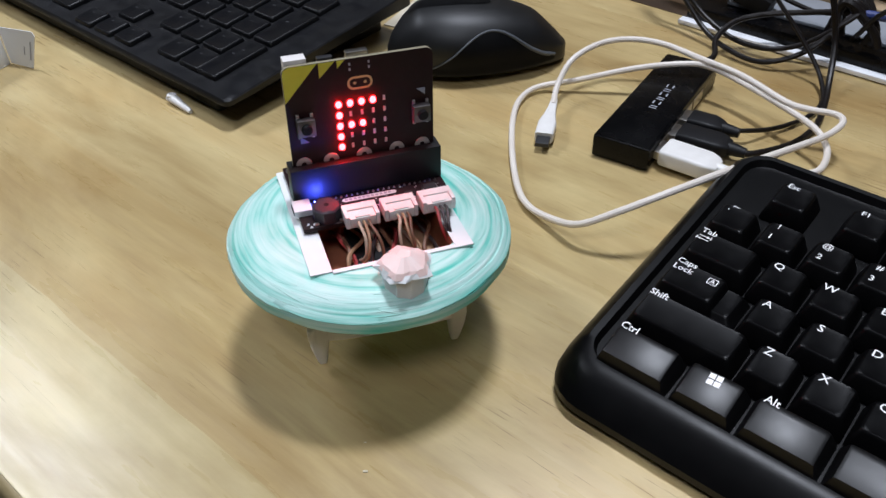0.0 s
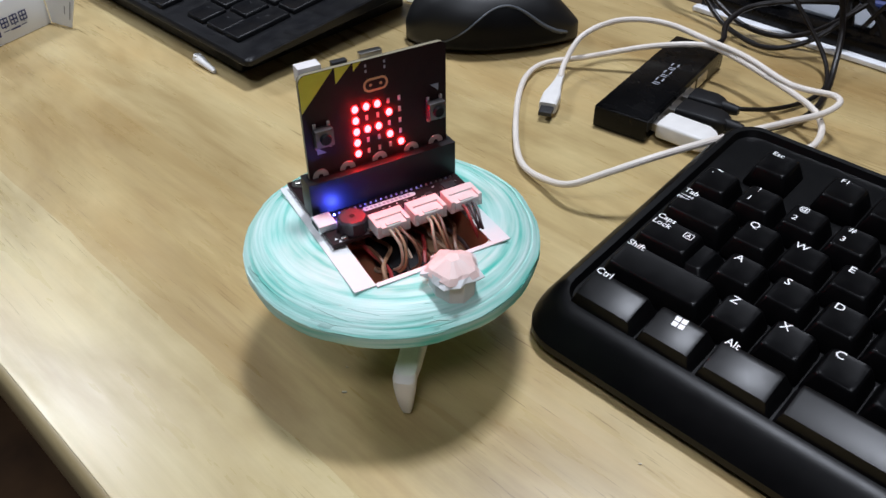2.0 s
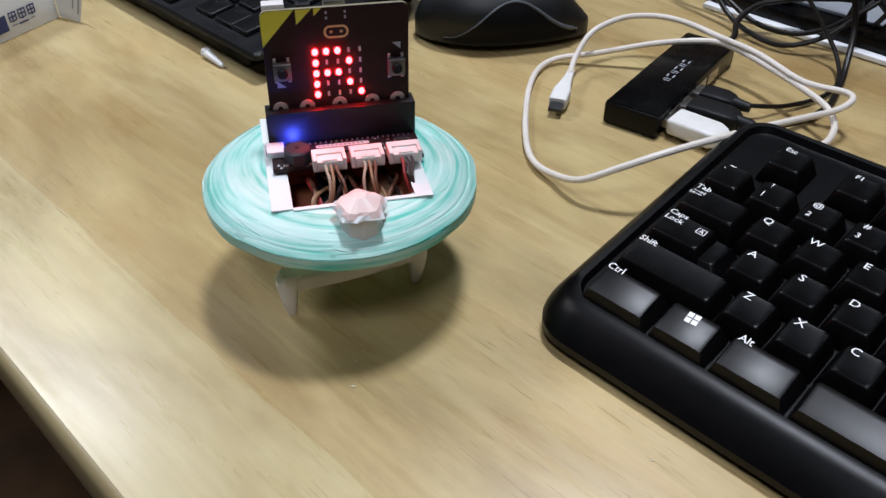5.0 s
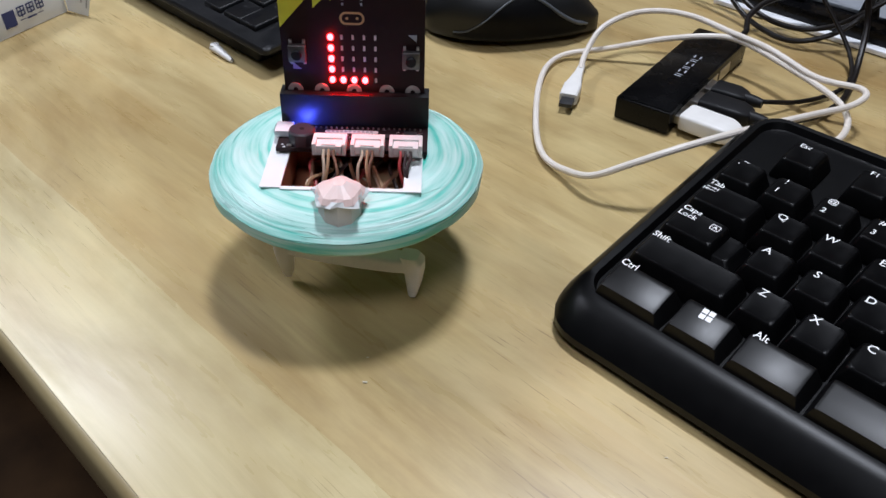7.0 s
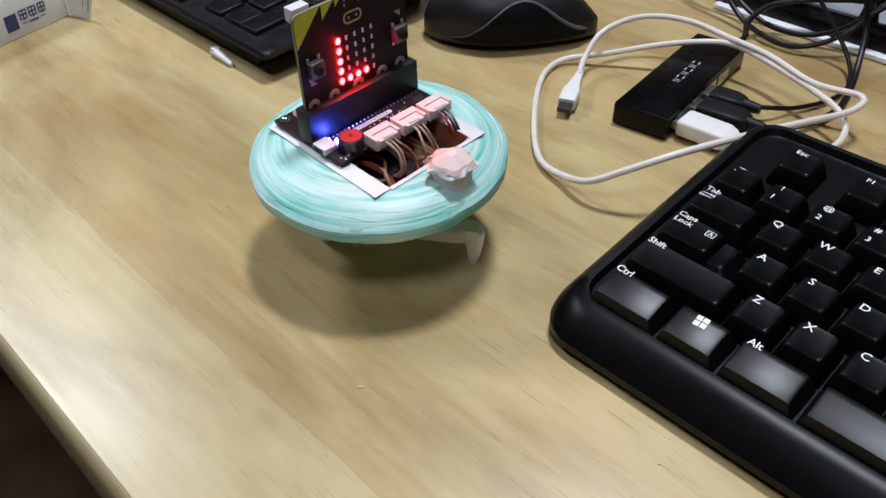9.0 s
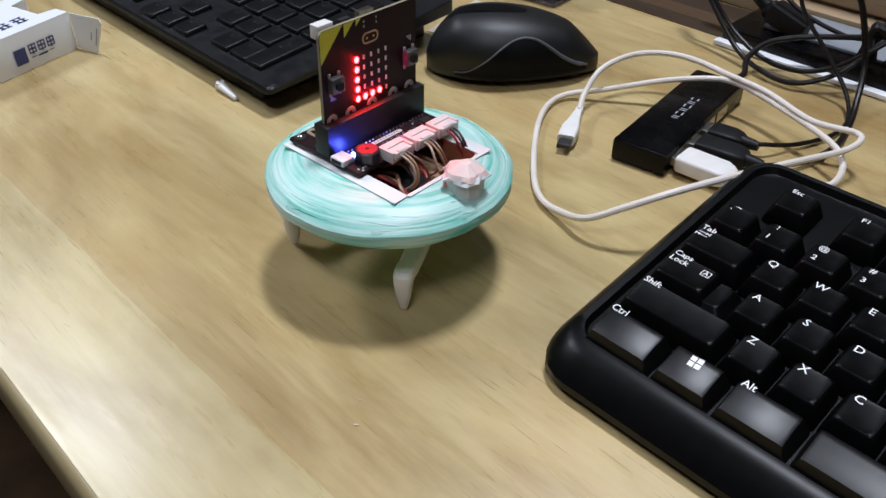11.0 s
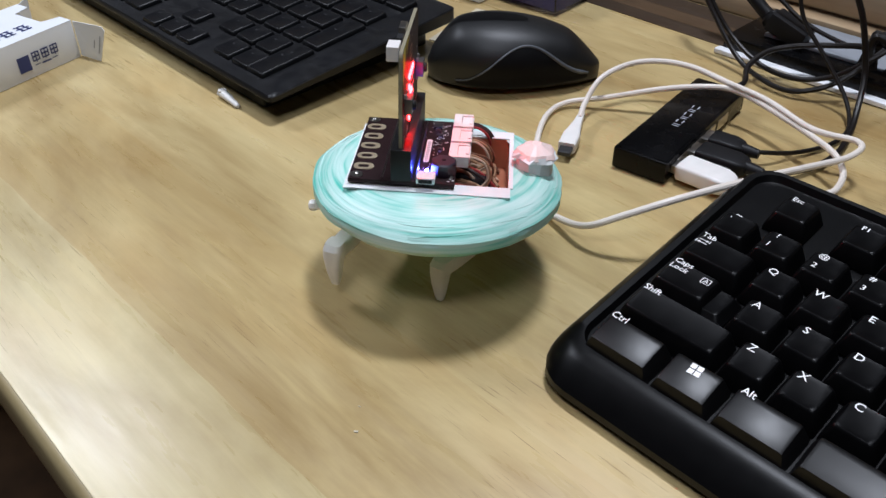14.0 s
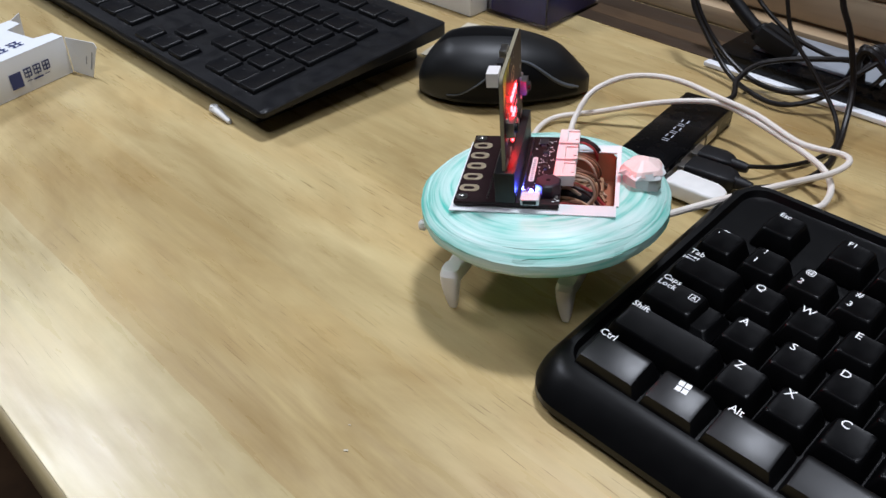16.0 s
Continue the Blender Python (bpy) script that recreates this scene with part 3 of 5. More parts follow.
def mouse_point(u, a, grow=0.0):
    """The shell at u along its length (-1 front, 1 back) and a degrees round it (0: +y side, 90: top)."""
    s = math.sqrt(max(0.0, 1 - abs(u) ** 2.3))
    half = 0.0315 * (0.90 + 0.10 * math.cos((u + 0.4) * 2.4)) * s + grow
    high = 0.008 + 0.0315 * math.sqrt(max(0.0, 1 - abs((u + 0.10) / 1.11) ** 2.1)) * (1 - 0.12 * (u + 0.1)) + grow
    high = 0.011 + (high - 0.011) * min(1, s * 1.25)
    a = radians(a)
    c, d = math.cos(a), math.sin(a)
    y = half * math.copysign(abs(c) ** 0.8, c)
    z = 0.011 + (high - 0.011) * abs(d) ** 0.9 if d >= 0 else 0.011 - 0.0102 * abs(d) ** 0.7
    # the near side is pinched under the grip line
    if c < 0:
        y *= 1 - 0.10 * max(0, 1 - abs(z - 0.010) / 0.010)
    return (u * 0.0530, y, max(0.0008, z))


b = bmesh.new()
loft(b, [[mouse_point(-0.995 + 1.99 * i / 36, 360 * k / 36) for k in range(36)] for i in range(37)])
part("shell", b, MOUSETOP, mouse)


def mouse_line(u):
    return 180 - (-10 + 54 * math.exp(-((u - 0.15) / 0.50) ** 2))


b = bmesh.new()
us = [-0.66 + 1.5 * i / 24 for i in range(25)]
loft(b, [[mouse_point(u, mouse_line(u) + (196 - mouse_line(u)) * k / 8, 0.0004) for k in range(9)] for u in us], False, False, closed=False)
bmesh.ops.solidify(b, geom=b.faces[:], thickness=0.0007)
part("side_grip", b, RUBBER, mouse, "dark recessed side grip")
b = bmesh.new()
tube(b, [mouse_point(u, mouse_line(u), 0.0004) for u in us], lambda t: 0.0005 + 0.0012 * max(0, t - 0.3) * (1 if t < 0.97 else 0.4), 8, step=2)
part("trim_line", b, GREYTRIM, mouse, "grey curved trim line")
b = bmesh.new()
loft(b, [[mouse_point(u, 90 + k * math.sqrt(max(0.02, 1 - ((u + 0.30) / 0.46) ** 2)), 0.0004) for k in (-7, -3, 0, 3, 7)] for u in [-0.75 + 0.9 * i / 14 for i in range(15)]], False, False, closed=False)
bmesh.ops.solidify(b, geom=b.faces[:], thickness=0.0008)
part("wheel_slot", b, RUBBER, mouse)
b = bmesh.new()
loft(b, [circle(0, 0, r, z, 20) for r, z in ((0.0075, -0.003), (0.009, -0.002), (0.009, 0.002), (0.0075, 0.003))])
part("scroll_wheel", b, RUBBER, mouse).matrix_basis = pose(-0.026, 0, 0.0262, 90, 0, 0)

# ---- the hub and what is plugged into it ----
hub = thing("usb_hub", "small black hub with plugs in the ports along its side", "usb hub", pose(-0.0738, 0.1805, 0, 0, 0, 8))
b = bmesh.new()
box(b, -0.0150, 0.0150, -0.0500, 0.0500, 0.0006, 0.0128, 0.0016)
part("body", b, GLOSS, hub)
b = bmesh.new()
box(b, -0.0136, 0.0136, -0.0485, 0.0485, 0.01285, 0.0132, 0.0002)
part("top_plate", b, GLOSS, hub)
b = bmesh.new()
for k in range(6):
    y = -0.0112 + 0.0049 * k
    for dy, dx, w, h in (((0, -0.0017, 0.0032, 0.0008), (0, 0.0017, 0.0032, 0.0008)) if k % 2 else ((-0.0010, 0, 0.0007, 0.0038), (0.0010, 0, 0.0007, 0.0038))):
        flat(b, [(0.001 + dx + sx * h / 2, y + dy + sy * w / 2, 0.01335) for sx, sy in ((-1, -1), (1, -1), (1, 1), (-1, 1))])
part("printed_mark", b, GREYPRINT, hub, smooth=False)
for k in range(4):
    b = bmesh.new()
    box(b, 0.0146, 0.0154, -0.0370 + 0.0165 * k, -0.0235 + 0.0165 * k, 0.0035, 0.0098, 0.0003)
    part("port", b, STEEL, hub)


def plug(name, label, mat, at, turn, length, wide, high, cable_mat=None):
    ob = thing(name, label, "plug", pose(*at, 0, 0, turn), "plugs in the hub")
    b = bmesh.new()
    box(b, 0.0, 0.0045, -0.0058, 0.0058, -0.0022, 0.0022, 0.0003)
    part("metal_shell", b, STEEL, ob, "plated metal shell")
    b = bmesh.new()
    loft(b, [[(0.004 + x, y * k, z * k) for y, z, *_ in [(p[0], p[1]) for p in outline(-wide / 2, wide / 2, -high / 2, high / 2, 0.0016, 0, 3)]] for x, k in ((0, 0.92), (0.001, 1), (length - 0.006, 1), (length - 0.002, 0.82), (length, 0.62))])
    part("grip", b, mat, ob)
    b = bmesh.new()
    loft(b, [[(0.004 + length + x, r * math.cos(2 * math.pi * i / 12), r * math.sin(2 * math.pi * i / 12)) for i in range(12)] for x, r in ((-0.001, 0.0034), (0.004, 0.003), (0.008, 0.0024))])
    part("strain_relief", b, mat, ob)
    return ob


plug("white_usb_plug", "white plug with a metal shell pushed into the hub", WHITE, (-0.0545, 0.1455, 0.0068), 4, 0.028, 0.0150, 0.0086)
plug("black_usb_plug", "thick black plug pushed into the hub beside the white one", RUBBER, (-0.0562, 0.1635, 0.0068), 8, 0.026, 0.0140, 0.0084)
plug("black_usb_plug", "small black plug with a thin lead in the hub", RUBBER, (-0.0588, 0.1795, 0.0068), 8, 0.018, 0.0125, 0.0074)


def cord(name, label, pts, r, mat, category="cable", group=""):
    ob = thing(name, label, category, group=group)
    b = bmesh.new()
    tube(b, pts, r, 10)
    part("lead", b, mat, ob)
    return ob


# ---- the white cable ----
cable = cord("usb_cable", "white charging cable lying in a loose loop over hub and keyboard", [
    (-0.1185, 0.148, 0.0075), (-0.1250, 0.1610, 0.0110), (-0.1262, 0.1760, 0.0200), (-0.1210, 0.1960, 0.0235), (-0.1090, 0.2090, 0.0245), (-0.0920, 0.2155, 0.0240),
    (-0.0690, 0.2150, 0.0225), (-0.0450, 0.2140, 0.0210), (-0.0180, 0.2045, 0.0200), (-0.0060, 0.2040, 0.0200), (0.0070, 0.2075, 0.0200), (0.0125, 0.2020, 0.0200),
    (0.0110, 0.1870, 0.0200), (0.0060, 0.1590, 0.0255), (-0.0060, 0.1220, 0.0290), (-0.0190, 0.0890, 0.0290), (-0.0330, 0.0720, 0.0220), (-0.0480, 0.0650, 0.0120),
    (-0.0655, 0.0680, 0.0055), (-0.0795, 0.0720, 0.0034), (-0.0930, 0.0820, 0.0030), (-0.1110, 0.1020, 0.0030), (-0.1290, 0.1260, 0.0030), (-0.1400, 0.1470, 0.0030),
    (-0.1400, 0.1640, 0.0035), (-0.1230, 0.1785, 0.0075), (-0.0980, 0.1960, 0.0155), (-0.0775, 0.2080, 0.0198), (-0.0645, 0.2150, 0.0195), (-0.0420, 0.2120, 0.0180),
    (-0.0020, 0.1970, 0.0170), (0.0120, 0.1870, 0.0140), (0.0165, 0.1720, 0.0120), (0.0120, 0.1630, 0.0110), (-0.0020, 0.1520, 0.0095), (-0.0150, 0.1478, 0.0075)], 0.00162, LEAD)
tip = pose(-0.1035, 0.1170, 0.0048, 0, -3, 116)
b = bmesh.new()
loft(b, [[tuple(tip @ Vector((0.0045 + x, y * k, z * k2))) for y, z in [(p[0], p[1]) for p in outline(-0.0048, 0.0048, -0.0033, 0.0033, 0.0014, 0, 3)]] for x, k, k2 in ((0, 0.94, 0.94), (0.001, 1, 1), (0.011, 1, 1), (0.0175, 0.72, 0.85), (0.026, 0.48, 0.66), (0.0345, 0.37, 0.54))])
part("plug_grip", b, WHITE, cable)
b = bmesh.new()
box(b, -0.0020, 0.0048, -0.0035, 0.0035, -0.0012, 0.0012, 0.0004, m=tip)
part("plug_tip", b, CHIP, cable, "small dark metal plug tip")

# ---- the black cables and the stand behind ----
stand = thing("monitor_stand", "low black stand with a bright metal front edge by the partition", "stand")
b = bmesh.new()
box(b, -0.121, 0.40, 0.2900, 0.2965, 0.0006, 0.0036, 0.0008)
part("front_edge", b, BASEMETAL, stand, "bright metal strip")
b = bmesh.new()
box(b, -0.119, 0.40, 0.2967, 0.352, 0.0006, 0.0110, 0.0016)
part("base", b, GLOSS, stand)
b = bmesh.new()
box(b, -0.100, 0.38, 0.312, 0.348, 0.0112, 0.0135, 0.0008)
part("top_plate", b, GREYPLATE, stand, "grey reflective top plate")
for pts, r, label in (
        ([(-0.150, 0.300, 0.075), (-0.135, 0.287, 0.043), (-0.119, 0.283, 0.025), (-0.096, 0.276, 0.0085), (-0.074, 0.268, 0.0045), (-0.054, 0.2665, 0.0045), (-0.038, 0.277, 0.010), (-0.028, 0.290, 0.020), (-0.022, 0.300, 0.030)], 0.0019, "black cable hanging in a slack bow before the stand"),
        ([(-0.150, 0.304, 0.070), (-0.134, 0.291, 0.041), (-0.112, 0.288, 0.018), (-0.084, 0.282, 0.0065), (-0.060, 0.2800, 0.0060), (-0.043, 0.287, 0.010), (-0.029, 0.291, 0.021), (-0.018, 0.302, 0.032)], 0.0019, "black cable hanging in a slack bow before the stand"),
        ([(-0.080, 0.281, 0.085), (-0.070, 0.277, 0.062), (-0.061, 0.2745, 0.044), (-0.042, 0.273, 0.026), (-0.024, 0.268, 0.010), (-0.0125, 0.252, 0.0035), (-0.010, 0.236, 0.0025), (-0.013, 0.220, 0.0025), (-0.0200, 0.203, 0.0035), (-0.0270, 0.188, 0.007), (-0.0355, 0.1828, 0.0068)], 0.0015, "thin black cable running down to the hub"),
        ([(-0.046, 0.284, 0.090), (-0.041, 0.281, 0.068), (-0.033, 0.281, 0.053), (-0.027, 0.281, 0.038), (-0.021, 0.279, 0.020), (-0.014, 0.262, 0.0065), (-0.009, 0.246, 0.0030), (-0.004, 0.222, 0.0025), (-0.006, 0.198, 0.0030), (-0.016, 0.172, 0.006), (-0.0232, 0.1682, 0.0068)], 0.0021, "black cable running down behind the hub"),
        ([(-0.108, 0.312, 0.056), (-0.102, 0.311, 0.044), (-0.077, 0.310, 0.029), (-0.050, 0.309, 0.023), (-0.036, 0.306, 0.025), (-0.020, 0.304, 0.030)], 0.0017, "black cable lying over the stand"),
        ([(-0.0800, 0.2280, 0.0068), (-0.0790, 0.2370, 0.0075), (-0.0760, 0.2480, 0.0090), (-0.0830, 0.2640, 0.0120), (-0.0790, 0.2800, 0.0180), (-0.0640, 0.2920, 0.0220), (-0.0460, 0.3000, 0.0250), (-0.0240, 0.3040, 0.0300)], 0.0021, "black cable leaving the end of the hub"),
        ([(0.022, 0.300, 0.062), (0.006, 0.299, 0.047), (-0.008, 0.299, 0.034), (-0.016, 0.300, 0.020), (-0.020, 0.306, 0.0135)], 0.0018, "black cable bending down to the stand"),
        ([(0.060, 0.306, 0.030), (0.030, 0.305, 0.033), (0.000, 0.304, 0.032), (-0.024, 0.304, 0.030)], 0.0030, "dark blue cable lying along the stand")):
    cord("black_cable", label, pts, 0.82 * r, NAVY if "blue" in label else BLACKCABLE, group="cables behind the hub")
adapter = thing("cable_plug", "thick black moulded plug leaning on the stand", "plug")
b = bmesh.new()
tube(b, [(-0.140, 0.318, 0.060), (-0.126, 0.316, 0.042), (-0.106, 0.315, 0.027), (-0.095, 0.314, 0.0215), (-0.0905, 0.314, 0.0185)], lambda t: 0.0042 if t < 0.62 else 0.0065, 12)
part("cable_boot", b, RUBBER, adapter)
b = bmesh.new()
box(b, -0.0130, 0.0130, -0.0070, 0.0070, -0.006, 0.006, 0.0015, m=pose(-0.0840, 0.3120, 0.0205, 0, 18, 0))
part("plug_body", b, RUBBER, adapter)
knot = thing("cable_knot", "black tied bundle of cables on the stand", "cable")
b = bmesh.new()
for k in range(5):
    tube(b, [(-0.034 + 0.002 * k, 0.304 + 0.002 * math.cos(k * 2), 0.0145), (-0.030, 0.305 + 0.004 * math.sin(k * 1.7), 0.028), (-0.020 - 0.002 * k, 0.306 + 0.005 * math.cos(k), 0.036), (-0.010, 0.304 + 0.003 * math.sin(k), 0.024), (-0.012 + 0.002 * k, 0.302, 0.0145)], 0.0026, 8)
part("lead", b, BLACKCABLE, knot)

# ---- the cigarette packet ----
pack = thing("cigarette_packet", "open white cardboard packet with blue print lying on the desk", "packet", pose(-0.4150, -0.0080, 0, 0, 0, 14.5))
W, L, H, T = 0.055, 0.088, 0.0255, 0.0005


def sheet(name, x0, x1, y0, y1, z0, z1, mat=PAPER, parent=pack, m=None):
    b = bmesh.new()
    box(b, x0, x1, y0, y1, z0, z1, 0.00012)
    ob = part(name, b, mat, parent)
    if m is not None:
        ob.matrix_basis = m
    return ob


sheet("bottom_panel", -W, 0, -L, 0, 0.0004, 0.0004 + T)
sheet("side_panel", -T, 0, -L, 0, 0.0010, H - T)
sheet("side_panel", -W, -W + T, -L, 0, 0.0010, H - T)
sheet("end_panel", -W + T, -T, -L, -L + T, 0.0010, H - T)
b = bmesh.new()
# the upper panel has a wide notch at its open end
loft(b, [[(x, y, z) for x, y in ((-W, -L), (0, -L), (0, 0), (-0.011, 0), (-0.014, -0.012), (-0.041, -0.012), (-0.044, 0), (-W, 0))] for z in (H - T, H)])
part("upper_panel", b, PAPER, pack, smooth=False)
sheet("inner_liner", -W + 0.004, -0.004, -L + 0.004, -0.015, 0.0022, H - 0.003, CARDIN)
b = bmesh.new()
# the torn-open side flaps stand out from the open end
loft(b, [[(x, y + 0.12 * z * x / 0.026, z) for x, z in ((0, 0.0008), (0.0180, 0.0004), (0.0258, H - 0.0040), (0.0240, H - 0.0012), (0, H - 0.0008))] for y in (0, T)])
part("flap", b, PAPER, pack, smooth=False).matrix_basis = pose(0.0003, 0.0004, 0, 0, 0, 2)
b = bmesh.new()
loft(b, [[(x, y, z) for x, z in ((0, 0.0010), (0.0150, 0.0030), (0.0190, H - 0.0020), (0, H - 0.0008))] for y in (0, T)])
part("flap", b, PAPER, pack, smooth=False).matrix_basis = pose(-W, 0.0004, 0, 0, 0, 128)
for x, z0, z1 in ((0.0115, 0.0090, 0.0145), (0.0160, 0.0060, 0.0180)):
    b = bmesh.new()
    flat(b, [(x + d + 0.3 * z, -0.0004 + 0.12 * z * (x + 0.3 * z) / 0.026, z) for d, z in ((0, z0), (0.0010, z0), (0.0010, z1), (0, z1))])
    part("printed_bar", b, GREYPRINT, pack, smooth=False).matrix_basis = pose(0.0003, 0.0004, 0, 0, 0, 2)
b = bmesh.new()
X = 0.0004
flat(b, [(X, -0.0445, 0.0055), (X, -0.0360, 0.0055), (X, -0.0360, 0.0155), (X, -0.0445, 0.0155)])
part("printed_square", b, NAVY, pack, "navy printed square", smooth=False)
for k in range(3):
    b = bmesh.new()
    y = -0.0345 + 0.0068 * k
    for dy, dz, w, h in ((0.0034, 0.0128, 0.0058, 0.0009), (0.0034, 0.0154, 0.0060, 0.0009), (0.0009, 0.0126, 0.0008, 0.0052), (0.0059, 0.0126, 0.0008, 0.0052), (0.0034, 0.0126, 0.0008, 0.0070), (0.0034, 0.0102, 0.0050, 0.0008)):
        flat(b, [(X, y + 0.92 * (dy + sy * w / 2), dz + sz * h / 2) for sy, sz in ((-1, -1), (1, -1), (1, 1), (-1, 1))])
    part("printed_sign", b, NAVY, pack, smooth=False)
for y0, y1, z in ((-0.0335, -0.0295, 0.0072), (-0.0285, -0.0215, 0.0066), (-0.0205, -0.0165, 0.0072)):
    b = bmesh.new()
    flat(b, [(X, y0, z), (X, y1, z), (X, y1, 0.0077), (X, y0, 0.0077)])
    part("printed_bar", b, NAVY, pack, smooth=False)
for k in range(3):
    b = bmesh.new()
    y = -0.050 + 0.0115 * k
    for dx, dy, w, h in ((0, 0, 0.0090, 0.0012), (0, 0.004, 0.0085, 0.0012), (-0.004, 0.002, 0.0012, 0.0080), (0.004, 0.002, 0.0012, 0.0080), (0, 0.002, 0.0012, 0.0090)):
        flat(b, [(-0.0150 + dx + sx * w / 2, y + dy + sy * h / 2, H + 0.0003) for sx, sy in ((-1, -1), (1, -1), (1, 1), (-1, 1))])
    part("printed_sign", b, NAVY, pack, smooth=False)

# ---- small things on the desk ----
clip = thing("plastic_foot", "small white plastic peg lying against the flat keyboard", "peg", pose(-0.2885, 0.0268, 0, 0, 0, -4))
b = bmesh.new()
loft(b, [[(x, r * math.cos(2 * math.pi * i / 12), 0.0004 + h + h * math.sin(2 * math.pi * i / 12)) for i in range(12)] for x, r, h in ((-0.0095, 0.0022, 0.0016), (-0.0085, 0.0030, 0.0024), (-0.004, 0.0029, 0.0026), (0.003, 0.0022, 0.0020), (0.0105, 0.0018, 0.0015), (0.0118, 0.0012, 0.0010))])
part("peg", b, WHITE, clip)
b = bmesh.new()
loft(b, [circle(0, 0, r, z, 14) for r, z in ((0.0018, 0.0002), (0.0026, 0.0002), (0.0026, 0.0012), (0.0018, 0.0012))] + [circle(0, 0, 0.0018, 0.0002, 14)], False, False)
part("eyelet", b, WHITE, clip).matrix_basis = pose(-0.0068, 0, 0.0042, 0, 0, 0)
note = thing("paper_slip", "beige paper slip lying by the mouse", "paper", pose(-0.2480, 0.2130, 0, 0, 0, 14))
b = bmesh.new()
box(b, -0.030, 0.026, -0.034, 0.030, 0.0004, 0.0010, 0.0001)
part("slip", b, BEIGE, note)
case = thing("clear_case", "clear plastic case with violet card inside at the partition", "plastic case", pose(-0.2640, 0.2960, 0, 0, 0, 4))
b = bmesh.new()
box(b, -0.028, 0.028, -0.034, 0.034, 0.0006, 0.0020, 0.0004)
part("tray", b, CLEAR, case)
for x0, x1, y0, y1 in ((-0.028, -0.0268, -0.034, 0.034), (0.0268, 0.028, -0.034, 0.034), (-0.0266, 0.0266, -0.034, -0.0328), (-0.0266, 0.0266, 0.0328, 0.034)):
    b = bmesh.new()
    box(b, x0, x1, y0, y1, 0.0022, 0.030, 0.0003)
    part("side", b, CLEAR, case)
b = bmesh.new()
box(b, -0.0255, 0.0255, -0.031, 0.031, 0.0022, 0.028, 0.001)
part("card", b, VIOLET, case, "violet printed card")
carton = thing("carton", "pale cardboard box standing behind the flat keyboard", "box", pose(-0.350, 0.276, 0, 0, 0, 2))
b = bmesh.new()
box(b, -0.058, 0.058, -0.034, 0.034, 0.0005, 0.060, 0.001)
part("carton_body", b, PAPER, carton)
b = bmesh.new()
box(b, 0.030, 0.0584, -0.0344, 0.0344, 0.014, 0.046, 0.0004)
part("printed_band", b, NAVY, carton)
crumbs = bmesh.new()
for x, y, r in ((-0.0365, -0.0785, 0.00045), (-0.0450, -0.0700, 0.00025), (0.0570, -0.0310, 0.0003)):
    box(crumbs, -r * 1.8, r * 1.8, -r * 0.7, r * 0.7, -r * 0.5, r * 0.5, m=pose(x, y, r * 0.52, 0, 0, 40))
tagged(part("dust_crumbs", crumbs, BEIGE), "pale dust crumbs scattered on the desk", "crumbs", kind="stuff")

# ---- the walking robot; millimetres, its display faces -y ----
MM = 0.001
robot = thing("toy_robot", "round mint-green walking robot with a glowing circuit board and white legs", "robot")


def mmpart(name, bm, mat, parent=robot, label="", smooth=True):
    bmesh.ops.scale(bm, vec=(MM, MM, MM), verts=bm.verts)
    return part(name, bm, mat, parent, label, smooth)


def mmbox(name, dims, mat, parent=robot, bevel=0.0, label=""):
    b = bmesh.new()
    box(b, *dims, bevel)
    return mmpart(name, b, mat, parent, label)


DX, DY, NSEG = -2.6, -11.9, 64
WX0, WX1, WY0, WY1 = -22.5, 19.5, -40.5, -6


def ring_at(r, z, k=0.0):
    """A slightly uneven circle: the winding is by hand."""
    return [(DX + (r + 0.22 * math.sin(9 * a + k) + 0.16 * math.sin(17 * a + 2 * k)) * math.cos(a), DY + (r + 0.22 * math.sin(9 * a + k) + 0.16 * math.sin(17 * a + 2 * k)) * math.sin(a), z + 0.12 * math.sin(5 * a + k)) for a in [2 * math.pi * i / NSEG for i in range(NSEG)]]


def well_ring(z, grow=0.0):
    """The rectangle of the well, with one point for each point of the circle."""
    x0, x1, y0, y1 = WX0 - grow, WX1 + grow, WY0 - grow, WY1 + grow
    cx, cy, out = (x0 + x1) / 2, (y0 + y1) / 2, []
    hx, hy = (x1 - x0) / 2, (y1 - y0) / 2
    for i in range(NSEG):
        a = 2 * math.pi * i / NSEG
        c, s = math.cos(a), math.sin(a)
        k = min(hx / abs(c) if abs(c) > 1e-9 else 1e9, hy / abs(s) if abs(s) > 1e-9 else 1e9)
        out.append([cx + k * c, cy + k * s, z])
    for px, py in ((x0, y0), (x1, y0), (x1, y1), (x0, y1)):
        near = min(out, key=lambda p: (p[0] - px) ** 2 + (p[1] - py) ** 2)
        near[0], near[1] = px, py
    return [tuple(p) for p in out]


b = bmesh.new()
prof = [(18, 32.5), (34, 33.4), (41.54, 35.8), (46.85, 39.2), (49.27, 41.8), (50.23, 43.6), (50.43, 45.6), (49.65, 47.6), (48.11, 49.4), (45.79, 51.0), (42.7, 52.6), (39.12, 53.8), (37.0, 54.3)]
loft(b, [ring_at(r * 1.012, z, 0.9 * i) for i, (r, z) in enumerate(prof)] + [well_ring(54.35, 0.5)], cap1=False)
mmpart("saucer_body", b, MINT, label="body wound with mint and white tape")
